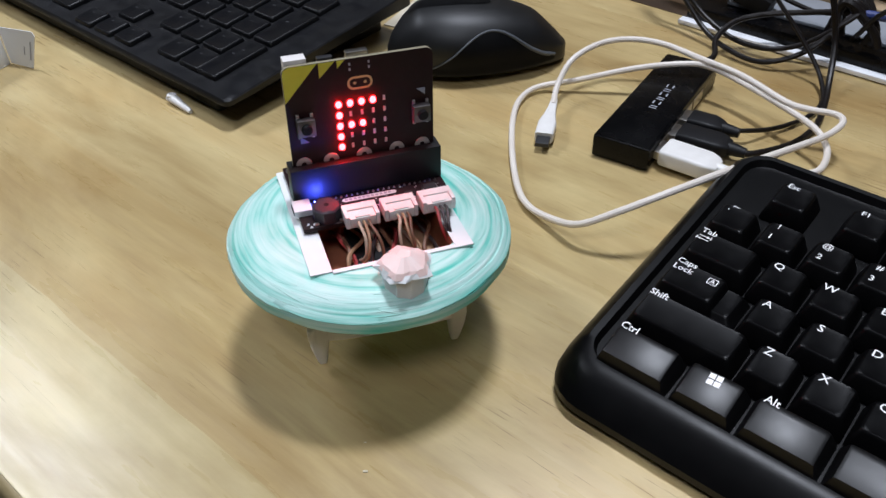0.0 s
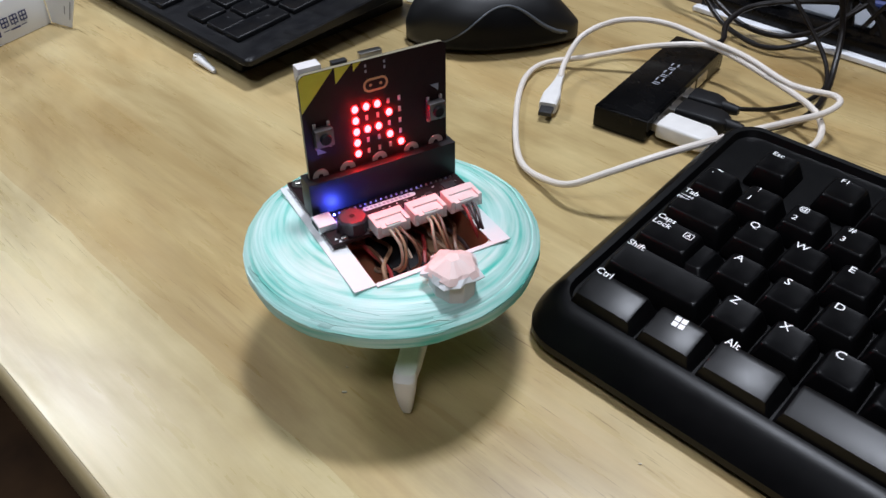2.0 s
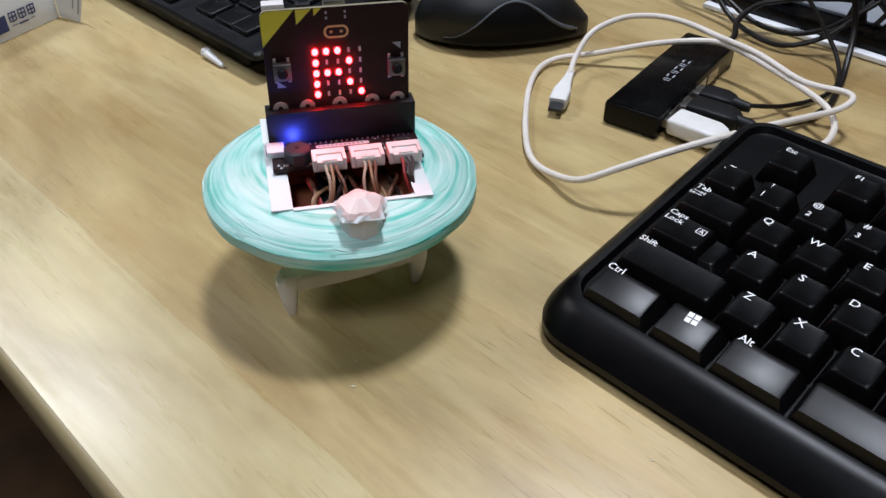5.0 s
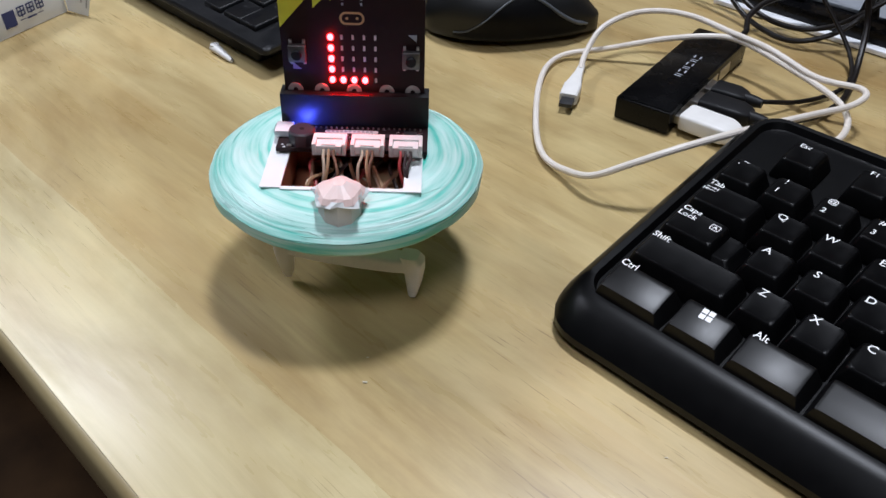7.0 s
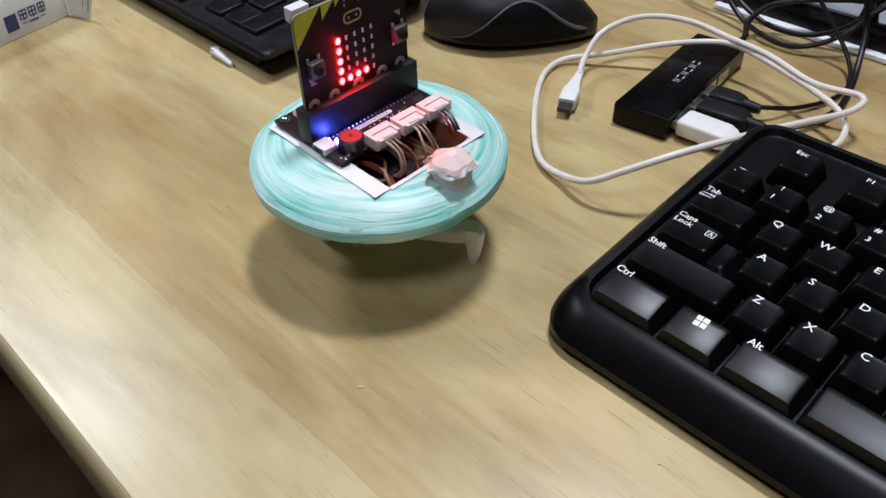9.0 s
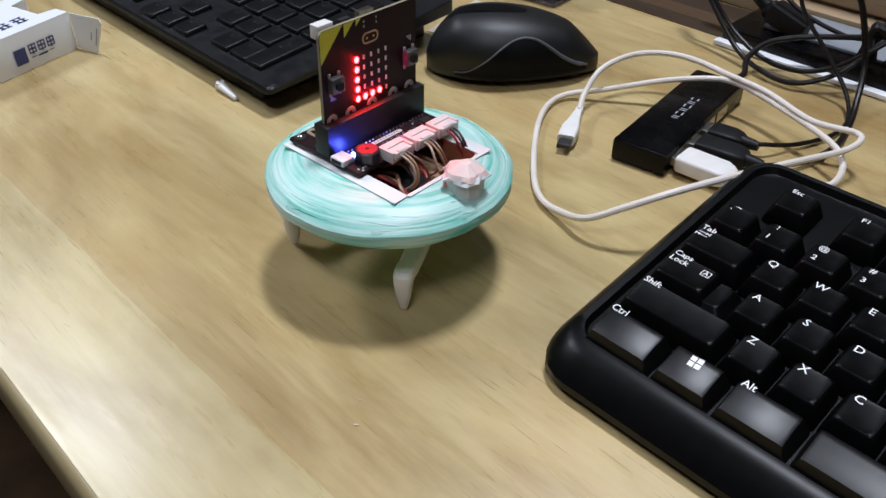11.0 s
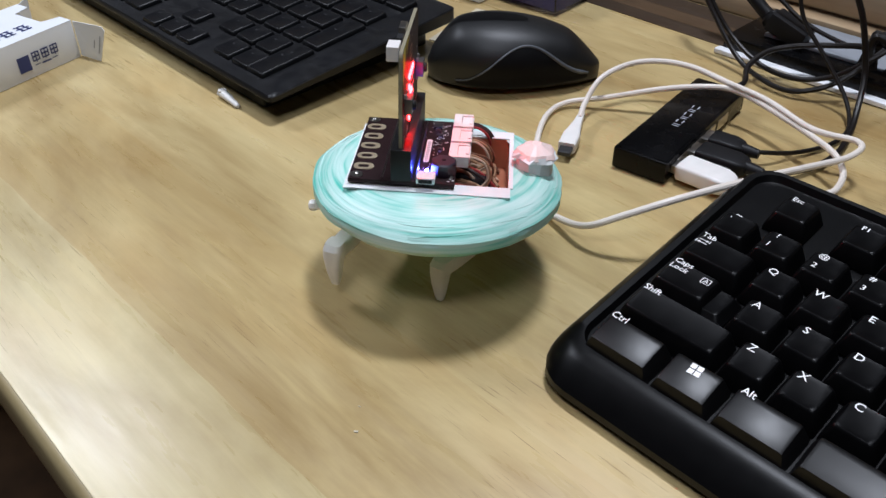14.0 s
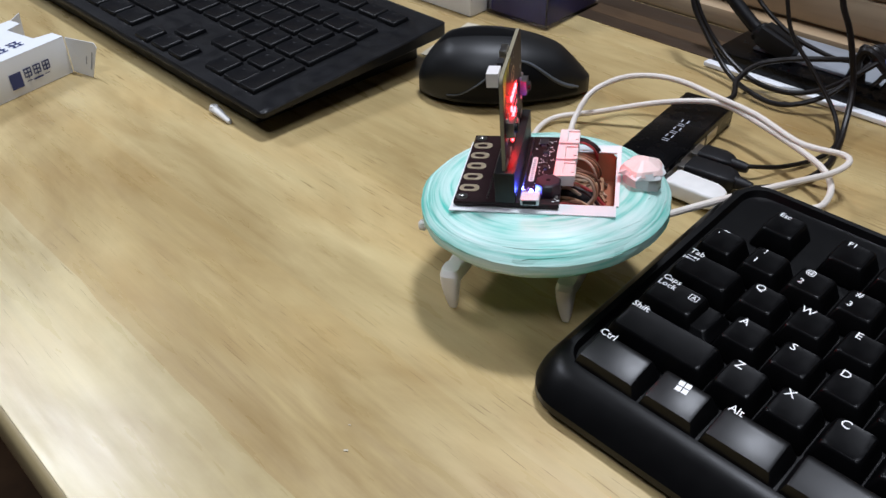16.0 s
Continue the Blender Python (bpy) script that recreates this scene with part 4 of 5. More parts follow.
# overlapping bands of tape that stand proud of the body
for i, (r, z, h, k) in enumerate(((50.8, 44.8, 2.0, 0.3), (49.6, 48.4, 1.1, 1.1))):
    b = bmesh.new()
    tilt = 0.5 * math.sin(k)
    rr = []
    for dr, dz in ((-0.5, -h), (0.28, -h), (0.38, 0), (0.22, h), (-0.5, h)):
        # follow the dome's slope for the upper bands
        s = 1.1 * i
        rr.append([(x, y, zz + tilt * math.sin(math.atan2(y - DY, x - DX) + k)) for x, y, zz in ring_at(r + dr - s * dz, z + dz + 0.15, k)])
    loft(b, rr, False, False)
    mmpart("tape_band", b, MINT)


def dome_z(r):
    """Height of the wound dome at a distance from its axis."""
    up = [(a * 1.012, z) for a, z in prof[6:]][::-1]
    for (r0, z0), (r1, z1) in zip(up, up[1:]):
        if r <= r1:
            return z0 + (z1 - z0) * max(0.0, (r - r0) / (r1 - r0))
    return up[-1][1]


# loose laps of tape over the dome, each starting and ending where the hand left it
rnd = random.Random(3)
for i in range(15):
    a0, span = rnd.uniform(0, 6.28), rnd.uniform(1.2, 3.4)
    r0, wide, drift, lift = rnd.uniform(39.5, 48.5), rnd.uniform(1.2, 3.6), rnd.uniform(-2.2, 2.2), rnd.uniform(0.07, 0.20)
    rings = []
    for k in range(31):
        a, f = a0 + span * k / 30, k / 30
        r = r0 + drift * f + 0.25 * math.sin(7 * a + i)
        w = wide * min(1, 0.15 + 6 * min(f, 1 - f))
        rings.append([(DX + q * math.cos(a), DY + q * math.sin(a), dome_z(q) + h) for q, h in ((min(r, 50.2), -0.3), (min(r, 50.2), lift), (min(r + w, 50.6), lift * 0.8), (min(r + w, 50.6), -0.3))])
    b = bmesh.new()
    loft(b, rings)
    mmpart("tape_lap", b, MINT)
b = bmesh.new()
loft(b, [well_ring(54.5, 0.0), well_ring(41, 0.0)], cap0=False)
mmpart("well", b, WELL, label="open brown well full of wires")
for x0, x1, y0, y1 in ((-30.0, WX0 - 0.2, -41.5, 22.5), (WX1 + 0.2, 26.0, -42.5, 22.5), (WX0 - 0.2, WX1 + 0.2, -42.5, WY0 - 0.2), (WX0 - 0.2, WX1 + 0.2, WY1 + 0.2, 22.5)):
    mmbox("cover_plate", (x0, x1, y0, y1, 54.5, 55.0), PLATE, bevel=0.1, label="white cover plate")
mmbox("servo_motor", (-12, 1, -32, -9, 41.2, 47.5), RUBBER, bevel=0.6)
mmbox("battery_sleeve", (5, 17, -36, -10, 41.2, 45), WIRES[4], bevel=2.0)
for i in range(11):
    rnd = random.Random(20 + i)
    x = -17 + 3.4 * i
    b = bmesh.new()
    tube(b, [(x, -10, 47), (x + rnd.uniform(-3, 3), -20, 50 + rnd.uniform(-2, 2)), (x + rnd.uniform(-5, 5), -30, 47 + rnd.uniform(-3, 3)), (x + rnd.uniform(-7, 7), -37, 42)], 0.75, 6, step=4)
    mmpart("wire", b, WIRES[(i * 2) % 5])

# the carrier board
carrier = mmbox("carrier_board", (-27.5, 27.5, -20.0, 21, 56, 57.6), PCB, bevel=0.2)
for x in (-24, 24):
    for y in (-16, 17.5):
        b = bmesh.new()
        loft(b, [circle(x, y, 1.8, 54.5, 10), circle(x, y, 1.8, 55.95, 10)])
        mmpart("standoff", b, STEEL, carrier)
for x in (-24.3, 24.3):
    b = bmesh.new()
    loft(b, [circle(x, 18, 2.4, 57.65, 20), circle(x, 18, 2.4, 58.0, 20), circle(x, 18, 1.3, 58.0, 20), circle(x, 18, 1.2, 57.7, 20)], cap0=False)
    mmpart("mounting_ring", b, STEEL, carrier)
    b = bmesh.new()
    loft(b, [circle(x, 18, 1.1, 57.7, 12), circle(x, 18, 1.1, 58.6, 12), circle(x, 18, 0.6, 58.9, 12)])
    mmpart("screw", b, STEEL, carrier)
for i in range(5):
    x = -17.6 + 8.0 * i * 1.1
    b = bmesh.new()
    loft(b, [outline(x - 2.6, x + 2.6, 12.2, 20.2, 2.4, 57.65, 4), outline(x - 2.6, x + 2.6, 12.2, 20.2, 2.4, 57.95, 4), outline(x - 1.2, x + 1.2, 14.2, 18.6, 1.1, 57.95, 4), outline(x - 1.2, x + 1.2, 14.2, 18.6, 1.1, 57.7, 4)], False, False)
    mmpart("contact_pad", b, GOLD, carrier, "gold contact pad with a slot")
b = bmesh.new()
for i in range(26):
    for y in (8.0, -4.9):
        x = -24.6 + 1.97 * i
        loft(b, [circle(x, y, 0.5, 57.62, 6), circle(x, y, 0.25, 58.2, 6)], cap0=False)
mmpart("solder_points", b, STEEL, carrier)
b = bmesh.new()
loft(b, [outline(-11, 9, -8.6, -6.4, 1.0, 57.72, 4), outline(-11, 9, -8.6, -6.4, 1.0, 57.76, 4)])
mmpart("printed_label", b, SILK, carrier, "pale printed pill-shaped label")
b = bmesh.new()
for k in range(11):
    flat(b, [(-9.6 + 1.6 * k + dx, -7.5 + dy, 57.82) for dx, dy in ((-0.5, -0.55), (0.5, -0.55), (0.5, 0.55), (-0.5, 0.55))])
mmpart("printed_bars", b, GREYPRINT, carrier, smooth=False)
b = bmesh.new()
rnd = random.Random(7)
for k in range(80):
    x, y = rnd.uniform(-22, 25), rnd.uniform(-15.5, -5.6)
    if -12 < x < 10 and y > -9.2:
        continue
    w, d = rnd.choice(((1.0, 0.25), (0.25, 1.0), (0.6, 0.5), (1.4, 0.2)))
    flat(b, [(x + sx * w / 2, y + sy * d / 2, 57.7) for sx, sy in ((-1, -1), (1, -1), (1, 1), (-1, 1))])
for x, y in ((-25.4, -17.5), (-23.4, -18), (-24.6, -19.2), (14, -13), (18, -13.2), (22, -13)):
    flat(b, [(x - 0.6, y - 0.5, 57.7), (x + 0.6, y - 0.5, 57.7), (x, y + 0.7, 57.7)])
mmpart("silkscreen", b, SILK, carrier, smooth=False)
for x, y, w, d, h in ((12.5, -11.4, 2.4, 2.4, 1.0), (0, -12.2, 2.2, 1.6, 0.9), (-11.8, -12.2, 2.0, 1.4, 0.9), (21, -10, 4.8, 3.4, 1.3), (5.5, -12.4, 1.4, 0.9, 0.6), (-6, -12.4, 1.4, 0.9, 0.6), (16.5, -12, 1.4, 0.9, 0.6)):
    mmbox("chip", (x - w / 2, x + w / 2, y - d / 2, y + d / 2, 57.62, 57.6 + h), CHIP, carrier, 0.1)
    mmbox("solder_tab", (x - w / 2 - 0.35, x - w / 2 - 0.02, y - d / 3, y + d / 3, 57.62, 57.6 + h * 0.6), STEEL, carrier)
    mmbox("solder_tab", (x + w / 2 + 0.02, x + w / 2 + 0.35, y - d / 3, y + d / 3, 57.62, 57.6 + h * 0.6), STEEL, carrier)
usb = mmbox("power_socket", (-29.0, -22.6, -12.6, -5.4, 57.65, 60.3), BASEMETAL, robot, 0.5, "small metal power socket")
mmbox("socket_opening", (-29.2, -28.6, -11.6, -6.4, 58.2, 59.8), RUBBER, usb)
b = bmesh.new()
loft(b, [circle(-18.2, -15.2, r, z, 8, math.pi / 8) for r, z in ((4.9, 57.65), (5.1, 58.2), (5.1, 62.4), (4.5, 63.0))])
buzzer = mmpart("buzzer", b, BUZZER, robot, "black eight-sided buzzer")
b = bmesh.new()
loft(b, [circle(-18.2, -15.2, 0.9, 63.02, 10), circle(-18.2, -15.2, 0.9, 63.1, 10)])
mmpart("sound_hole", b, RUBBER, buzzer)
for x, y in ((-22.6, -18.6), (-13.8, -18.8), (-22.4, -11.4)):
    mmbox("solder_tab", (x - 0.8, x + 0.8, y - 0.6, y + 0.6, 57.65, 58.4), STEEL, buzzer, 0.2)
mmbox("status_light", (-20.2, -18.9, -9.2, -8.2, 57.65, 58.9), BLUELED, robot, 0.1, "lit blue status light")
for i in range(3):
    cx = -7.6 + 13.7 * i
    b = bmesh.new()
    x0, x1 = cx - 6.0, cx + 6.0
    box(b, x0, x1, -20.0, -16.6, 57.65, 62.4, 0.3)
    box(b, x0, x0 + 1.4, -24.6, -19.9, 57.65, 62.4, 0.25)
    box(b, x1 - 1.4, x1, -24.6, -19.9, 57.65, 62.4, 0.25)
    box(b, x0 + 1.3, x1 - 1.3, -24.4, -19.9, 57.65, 58.6, 0.1)
    sock = mmpart("socket", b, SOCKET, robot, "white cable socket")
    b = bmesh.new()
    box(b, cx - 4.5, cx + 4.5, -25.0, -20.05, 58.7, 61.8, 0.3)
    box(b, cx - 2.6, cx + 2.6, -24.6, -23.2, 61.7, 62.3, 0.2)
    mmpart("cable_plug", b, SOCKET, sock)
    mmbox("slot", (cx - 3.0, cx + 3.0, -18.4, -18.0, 62.36, 62.43), CREAM, sock)
    for j in range(3):
        rnd = random.Random(50 + 7 * i + j)
        x = cx - 1.8 + 1.8 * j
        dx, deep = rnd.uniform(-2.2, 2.2) + (cx < 0) * 1.5, rnd.uniform(38, 42)
        b = bmesh.new()
        bow = (-3.5 if i == 0 else 2.0 + 1.2 * i)
        tube(b, [(x, -24.8, 60.2), (x + 0.2, -27.6, 59.6), (x + dx * 0.5, -31.0 - 0.6 * j, 57.0), (x + dx + bow * 0.4, -32.5 - 1.0 * j, 51.0), (x + dx + bow, -28 - 1.4 * j, 46), (x + dx + bow * 1.6, -20, deep + 2), (x + dx, -12, deep)], 0.55, 7, step=4)
        mmpart("wire", b, WIRES[(1, 4, 0, 2)[j] if i < 2 else (2, 3, 3, 2)[j]], sock)

# the edge connector and the display board
conn = mmbox("edge_connector", (-27.6, 27.6, -3.4, 4.4, 57.65, 70.6), CONN, robot, 0.35, "black board-edge connector")
mmbox("slot", (-26.4, 26.4, -0.5, 2.1, 70.45, 70.72), RUBBER, conn)
b = bmesh.new()
outl = outline(-25.8, 25.8, 66, 108, 2.6, 0, 5)
loft(b, [[(x, y, z) for x, z, _ in outl] for y in (0.12, 1.48)], mat=1)
display = mmpart("display_board", b, [PCB, PCBEDGE], robot, "black display board standing upright")
for y in (0.0, 1.6):
    b = bmesh.new()
    loft(b, [[(x, y + d, z) for x, z, _ in outl] for d in ((0, 0.1) if y == 0 else (-0.1, 0))])
    mmpart("board_face", b, PCB, display, smooth=False)
b = bmesh.new()
YF = -0.06
flat(b, [(-25.7, YF, 95.0), (-25.7, YF, 105.6), (-25.1, YF, 107.2), (-23.4, YF, 107.9), (-14.0, YF, 107.9)])
flat(b, [(-13.6, YF, 102.4), (-13.6, YF, 107.9), (-8.0, YF, 107.9)])
flat(b, [(-7.4, YF, 105.2), (-7.4, YF, 107.9), (-4.6, YF, 107.9)])
mmpart("printed_corner", b, YELLOW, display, "olive-yellow printed triangles", smooth=False)
b = bmesh.new()
loft(b, [[(x, YF, z) for x, z, _ in outline(-4.4 + g, 4.4 - g, 96.6 + g, 101.4 - g, 2.3 - g, 0, 6)] for g in (0, 0.8)], False, False)
for x in (-1.8, 1.8):
    flat(b, [(x + 0.55 * math.cos(a), YF, 99 + 0.55 * math.sin(a)) for a in [2 * math.pi * i / 12 for i in range(12)]])
mmpart("printed_emblem", b, PALEGOLD, display, "gold outlined emblem", smooth=False)
for x, z, s in ((-20.6, 80.4, 1), (21.3, 92.2, -1)):
    b = bmesh.new()
    flat(b, [(x - 1.6, YF, z - 1.2 * s), (x + 1.6, YF, z - 1.2 * s), (x + 1.5 * -s, YF, z + 1.5 * s)])
    mmpart("printed_arrow", b, GREYPRINT, display, smooth=False)
for x in (-3.2, 3.4):
    for dz in (0, 1.9):
        b = bmesh.new()
        flat(b, [(x + sx * 0.35, YF, 104.2 + dz + sz * 0.5) for sx, sz in ((-1, -1), (1, -1), (1, 1), (-1, 1))])
        mmpart("printed_dash", b, GREYPRINT, display, smooth=False)
for x, z in ((-20.0, 86.2), (20.9, 84.6)):
    bt = mmbox("push_button", (x - 3.1, x + 3.1, -3.1, -0.1, z - 3.1, z + 3.1), BUTTON, display, 0.3, "square metal push button")
    b = bmesh.new()
    loft(b, [[(x + r * math.cos(2 * math.pi * i / 18), y, z + r * math.sin(2 * math.pi * i / 18)) for i in range(18)] for r, y in ((1.9, -3.0), (1.9, -4.1), (1.6, -4.4))])
    mmpart("plunger", b, RUBBER, bt)
    for sx in (-1, 1):
        for sz in (-1, 1):
            mmbox("pin", (x + sx * 2.4 - 0.5, x + sx * 2.4 + 0.5, -0.9, -0.1, z + sz * 3.9 - 0.75, z + sz * 3.9 + 0.75), RING, bt, 0.15)
for x in (-21.9, -12.1, -0.2, 11.9, 21.5):
    b = bmesh.new()
    loft(b, [[(x + r * math.cos(2 * math.pi * i / 24), y, 70.9 + r * math.sin(2 * math.pi * i / 24)) for i in range(24)] for r, y in ((2.8, -0.02), (2.7, -0.2), (0.95, -0.2), (0.9, -0.02))], False, False)
    mmpart("contact_ring", b, RING, display, "plated ring contact")
mmbox("battery_connector", (-24.6, -17.0, 1.7, 6.2, 104.0, 109.4), SOCKET, display, 0.3, "white battery connector")
mmbox("usb_socket", (-3.8, 3.8, 1.7, 4.4, 104.2, 109.4), STEEL, display, 0.4, "small metal socket")
mmbox("reset_button", (-13.4, -8.2, 1.7, 4.0, 105.0, 108.8), CHIP, display, 0.3)
for x, z, w, h in ((8, 88, 5, 5), (-8, 86, 4, 4), (0, 80, 3, 3), (15, 95, 3, 2)):
    mmbox("chip", (x - w / 2, x + w / 2, 1.7, 2.7, z - h / 2, z + h / 2), CHIP, display, 0.1)
LEDX, LEDZ = [-8.0 + 4.0 * c for c in range(5)], [92.0 - 4.15 * r for r in range(5)]
for x in LEDX:
    for z in LEDZ:
        mmbox("led", (x - 0.42, x + 0.42, -0.35, -0.02, z - 0.85, z + 0.85), DIMLED, display)

# the nose
b = bmesh.new()
loft(b, [circle(-1, -51, r, z, 10, 0.3) for r, z in ((7.4, 47), (7.7, 59.2))])
nose = mmpart("nose_drum", b, CREAM, robot, "milky drum under the pink cap")
b = bmesh.new()
turn = math.pi / 2
ring1, ring2 = [], []
for i in range(20):
    a = 2 * math.pi * i / 20 + turn
    k = 1 + 0.09 * math.cos(5 * (a - turn)) + 0.02 * math.sin(13 * a)
    ring1.append((-1 + 8.3 * k * math.cos(a), -51 + 8.3 * k * math.sin(a), 59.9 + 0.4 * math.sin(7 * a)))
    ring2.append((-1 + 7.0 * k * math.cos(a), -51 + 7.0 * k * math.sin(a), 61.6))
loft(b, [[(-1 + (x + 1) * 0.93, -51 + (y + 51) * 0.93, 59.0) for x, y, z in ring1], ring1, ring2, [(-1 + (x + 1) * 0.30, -51 + (y + 51) * 0.30, 64.2) for x, y, z in ring2]])
mmpart("nose_cap", b, PINK, nose, "pink five-sided cap", smooth=False)
b = bmesh.new()
rim0, rim1 = [], []
for i in range(24):
    a = 2 * math.pi * i / 24
    k = 8.9 + 0.8 * math.cos(5 * (a - turn)) + 0.45 * math.sin(7 * a + 1) + (0.35 if i % 2 else -0.3)
    rim0.append((-1 + k * math.cos(a), -51 + k * math.sin(a), 58.7 + 0.5 * math.sin(3 * a)))
    rim1.append((-1 + 7.4 * math.cos(a), -51 + 7.4 * math.sin(a), 60.9))
loft(b, [rim0, [(x, y, z + 0.35) for x, y, z in rim0], rim1], cap1=False)
mmpart("nose_rim", b, PLATE, nose, "torn white paper rim", smooth=False)
# a peg that sticks out at the robot's tail, below the rim
b = bmesh.new()
loft(b, [[(-6 + 1.9 * math.cos(a), y, 31 + 1.9 * math.sin(a)) for a in [math.pi * k / 4 for k in range(8)]] for y in (28, 38.5)])
loft(b, [[(-6 + r * math.cos(a), y, 31 + r * math.sin(a)) for a in [math.pi * k / 4 for k in range(8)]] for y, r in ((38.4, 1.8), (39.2, 2.5), (41.2, 2.5), (42.0, 1.8))])
mmpart("tail_peg", b, LEGMAT, robot, "milky plastic peg")


# the legs: two rockers, each a bar with a foot at both ends
def rocker(pivot):
    b = bmesh.new()
    rings = []
    for x in (-27, -25, -18, -6, 6, 18, 25, 27):
        w = 3.4 if abs(x) > 24 else 4.4 - 0.02 * abs(x)
        h = 2.6 if abs(x) > 26 else 3.4
        rings.append([(x, p[0], 15.6 + 0.0012 * x * x + p[1]) for p in outline(-w, w, -h, h, 1.6, 0, 3)])
    loft(b, rings)
    bar = mmpart("leg_bar", b, LEGMAT, robot, "milky plastic leg bar")
    bar.location = (pivot[0] * MM, pivot[1] * MM, 0)
    for s in (-1, 1):
        b = bmesh.new()
        loft(b, [[(s * (cx + p[0]), p[1], z) for p in outline(-w, w, -d, d, min(w, d) * 0.6, 0, 3)] for cx, w, d, z in ((24.4, 3.6, 3.6, 20.6), (25.6, 4.3, 4.0, 18.5), (26.2, 3.9, 3.7, 14.5), (26.2, 3.1, 3.0, 8.5), (25.8, 2.1, 2.1, 2.8), (25.6, 1.4, 1.5, 0.4))])
        mmpart("foot", b, LEGMAT, bar)
    b = bmesh.new()
    loft(b, [circle(0, 0, 4, 17, 14), circle(0, 0, 4, 34, 14)])
    mmpart("axle", b, LEGMAT, bar)
    return bar


front_legs, rear_legs = rocker((-2, -28.5)), rocker((-1, 20))
LIT = {"F": ("####.", "#....", "###..", "#....", "#...."), "R": ("###..", "#..#.", "###..", "#..#.", "#...#"), "L": ("#....", "#....", "#....", "#....", "####.")}
dots = {}
for r in range(5):
    for c in range(5):
        shown = "".join(k for k in "FRL" if LIT[k][r][c] == "#")
        if shown:
            b = bmesh.new()
            bmesh.ops.create_uvsphere(b, u_segments=10, v_segments=6, radius=1.0)
            bmesh.ops.scale(b, vec=(1.15, 0.5, 1.35), verts=b.verts)
            dots[r, c] = (mmpart("led_light", b, REDLED, robot, "glowing red light"), shown, Vector((LEDX[c] * MM, -0.35 * MM, LEDZ[r] * MM)))

# ---- what moves ----
ROBOT = [  # seconds, millimetres, turn, tilt, lean
    (0, -90.7, -15.5, 67.9, 59.6, -1.3, 1.9),
    (0.3, -85.5, -20.5, 67.3, 62, -0.5, 1.5),
    (0.5, -80.4, -25.1, 66.9, 78.5, 1.1, 1.2),
    (1, -65.4, -30.1, 66.5, 79.3, 0.3, 3.4),
    (1.5, -55.6, -36.7, 66, 81.5, -0.6, -1.5),
    (2, -54.9, -38.5, 67.6, 73.9, -0.2, 0.5),
    (2.5, -53.4, -27.3, 65.8, 55.6, 0.3, 5.3),
    (3, -67.1, -36.2, 67.1, 77.8, 0.9, 1.4),
    (3.5, -60, -31.4, 67, 45.3, -0.3, 7),
    (4, -79.2, -34.5, 66.6, 65.8, -0.4, 1.3),
    (6.5, -96.9, -22.6, 66.4, 44.3, -1.5, 3.4),
    (7, -96.2, -25.7, 67, 44.9, -1.6, 2.3),
    (7.5, -98.6, -24, 66.7, 49.3, -0.6, 1.7),
    (7.75, -99.5, -23.3, 67.2, 74.5, 0.8, -1.2),
    (8, -99.9, -23.1, 67.4, 77.4, 1.2, -2),
    (8.5, -98.8, -17.2, 67, 57.6, -1.3, 2.8),
    (9, -104, -15.4, 66, 90.4, 1.9, -2.5),
    (9.5, -102.1, -11.8, 66.6, 72.7, -0, 2.8),
    (10, -107.5, -7.1, 65, 85.1, 0.1, 2.3),
    (12.5, -113.5, 0.4, 67.4, 97.2, 1.4, 1.9),
    (13, -112.7, 0.2, 67.3, 96.9, 1.6, 1.3),
    (13.5, -112.9, 7.8, 65.6, 101.9, 3, 1.1),
    (13.8, -107.5, 6.0, 66.2, 111, 2.7, 1.8),
    (14, -95.4, 3.6, 66.6, 131.8, 2.3, 3.5),
    (14.5, -79.9, 10.3, 66.7, 133.2, 0.6, 1.9),
    (15, -63.5, 23.7, 65.4, 131.4, -2.1, 5.1),
    (15.5, -59.8, 32.6, 65.5, 127.4, -1.3, 1.5),
    (16, -63.2, 37.7, 64.9, 124.7, -3.8, 1.2),
]
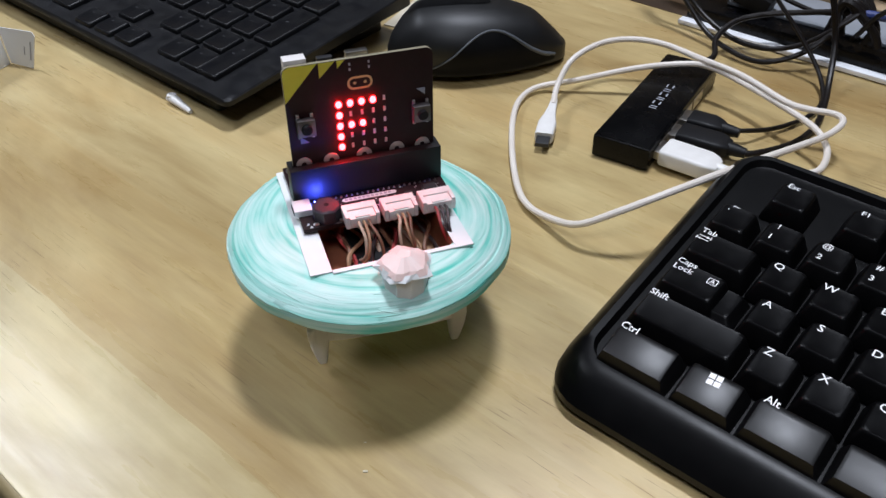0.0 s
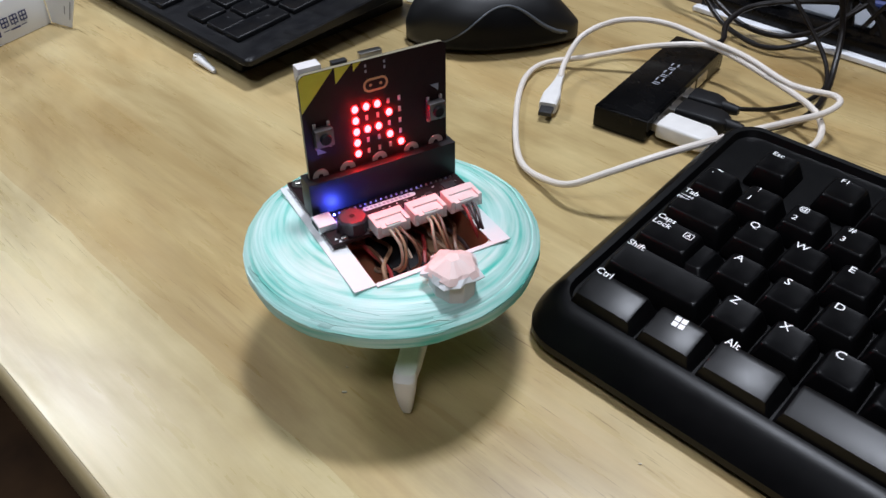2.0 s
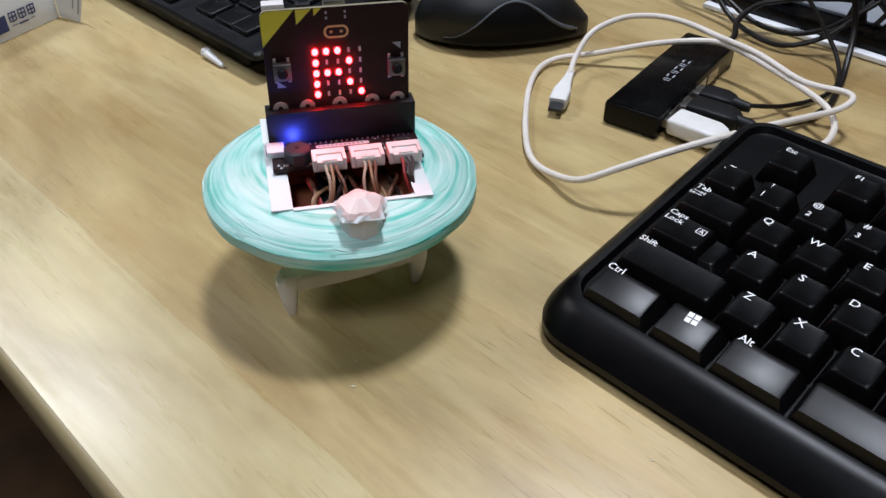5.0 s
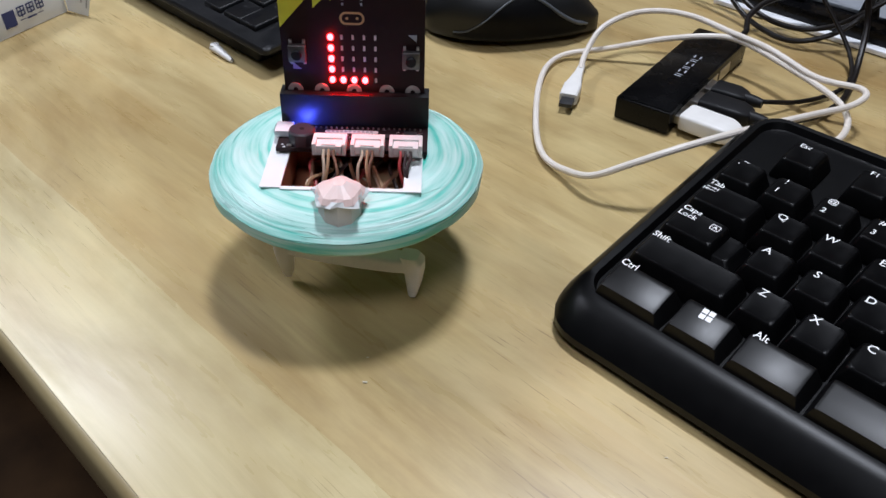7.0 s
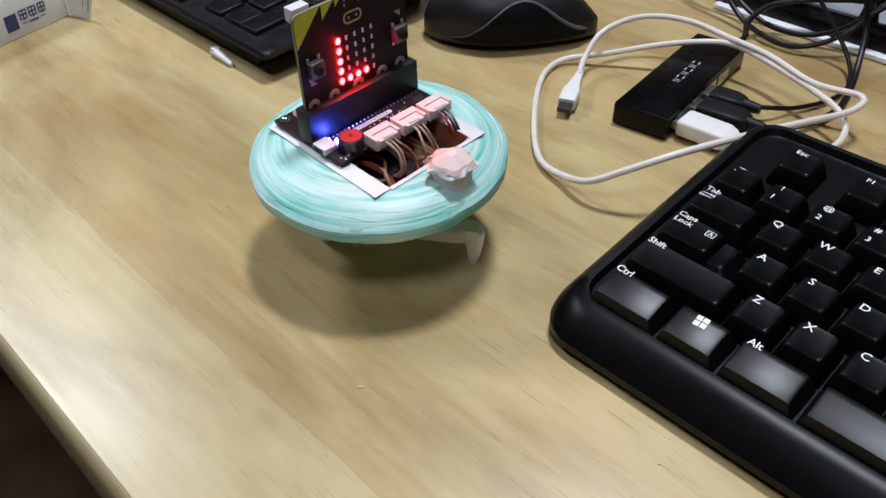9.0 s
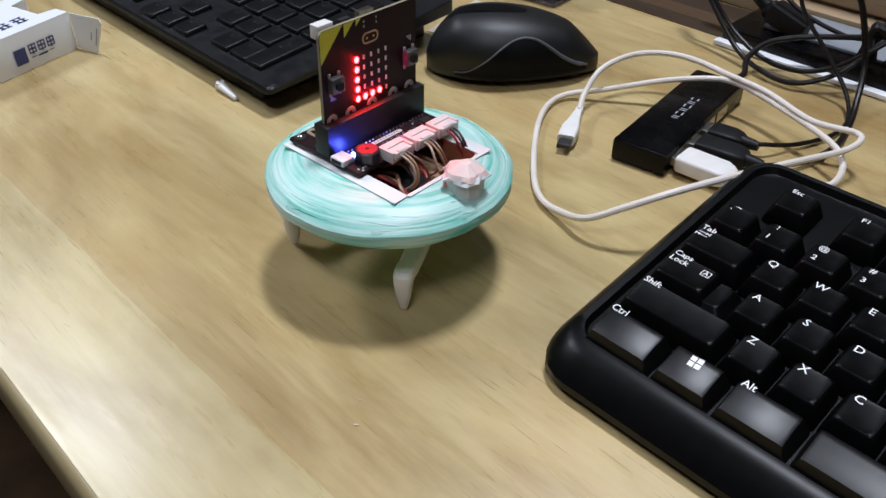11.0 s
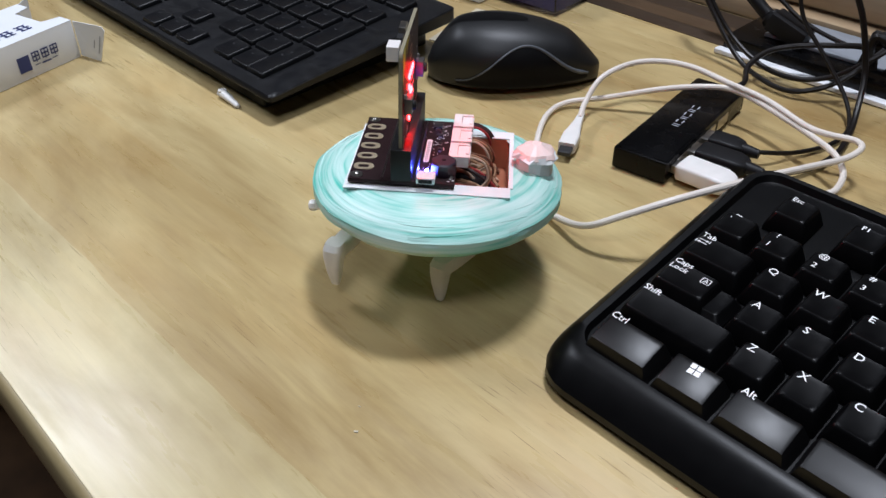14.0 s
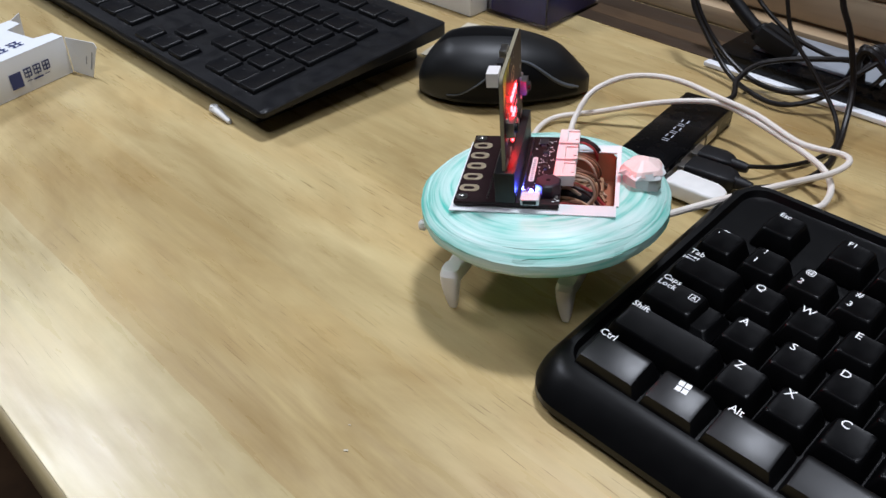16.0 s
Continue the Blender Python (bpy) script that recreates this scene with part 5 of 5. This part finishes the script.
FRONT_LEGS = [(0, -4), (0.3, 8), (0.5, -22), (0.6, 20), (0.75, 48), (0.85, 30), (1, -10), (1.2, 34), (1.5, 33), (2, 52), (2.5, 54), (2.7, 42), (2.85, -8), (3, -11.5), (3.2, 42), (3.5, 51), (3.8, 46), (4, -11), (4.6, 45), (5.3, -12), (5.9, 40), (6.5, -11.5), (7, -12), (7.5, -33), (7.75, -53), (8, -55), (8.5, -10), (9, -58), (9.5, -9.5), (10, -48), (10.5, -12), (11.1, 30), (11.8, -30), (12.5, -8), (13, -9), (13.5, 35), (14, -29), (14.5, -37), (15, -3), (15.5, 16), (16, -12)]
REAR_LEGS = [(0, 10), (0.5, 25), (1, 8), (1.5, -20), (2, -30), (2.5, -25), (3, 8), (3.5, -30), (4, 8), (4.6, -30), (5.3, 10), (5.9, -25), (6.5, 8), (7, 8), (7.5, 25), (8, 35), (8.5, 8), (9, 35), (9.5, 8), (10, 30), (10.5, 8), (11.2, -20), (11.8, 10), (12.5, 7), (13, 7), (13.5, -5), (14, -18, 5), (14.5, -8, 6), (15, 10, 3), (15.5, 0, 3), (16, -11, 3)]
LETTERS = [(0, "F"), (1.05, "R"), (6.65, "L"), (11.2, "F")]


def robot_pose(x, y, z, turn, tilt, lean):
    m = pose(x * MM, y * MM, z * MM, tilt, lean, turn)
    return m @ Matrix.Translation((0, 0, -0.066))


def motions():
    walk(robot, [(t, robot_pose(*p)) for t, *p in ROBOT])
    for legs, rows in ((front_legs, FRONT_LEGS), (rear_legs, REAR_LEGS)):
        x, y, z = legs.location
        walk(legs, [(t, pose(x, y, z + (up[0] * MM if up else 0), 0, 0, a)) for t, a, *up in rows])
    for ob, shown, at in dots.values():
        rows, last = [], None
        for t, k in LETTERS:
            here = at + Vector((0, 0 if k in shown else 0.0011, 0))
            if last is not None:
                rows.append((t - 0.034, last))
            rows.append((t, here))
            last = here
        rows.append((16.0, last))
        walk(ob, [(t, Matrix.Translation(p)) for t, p in rows])


motions()
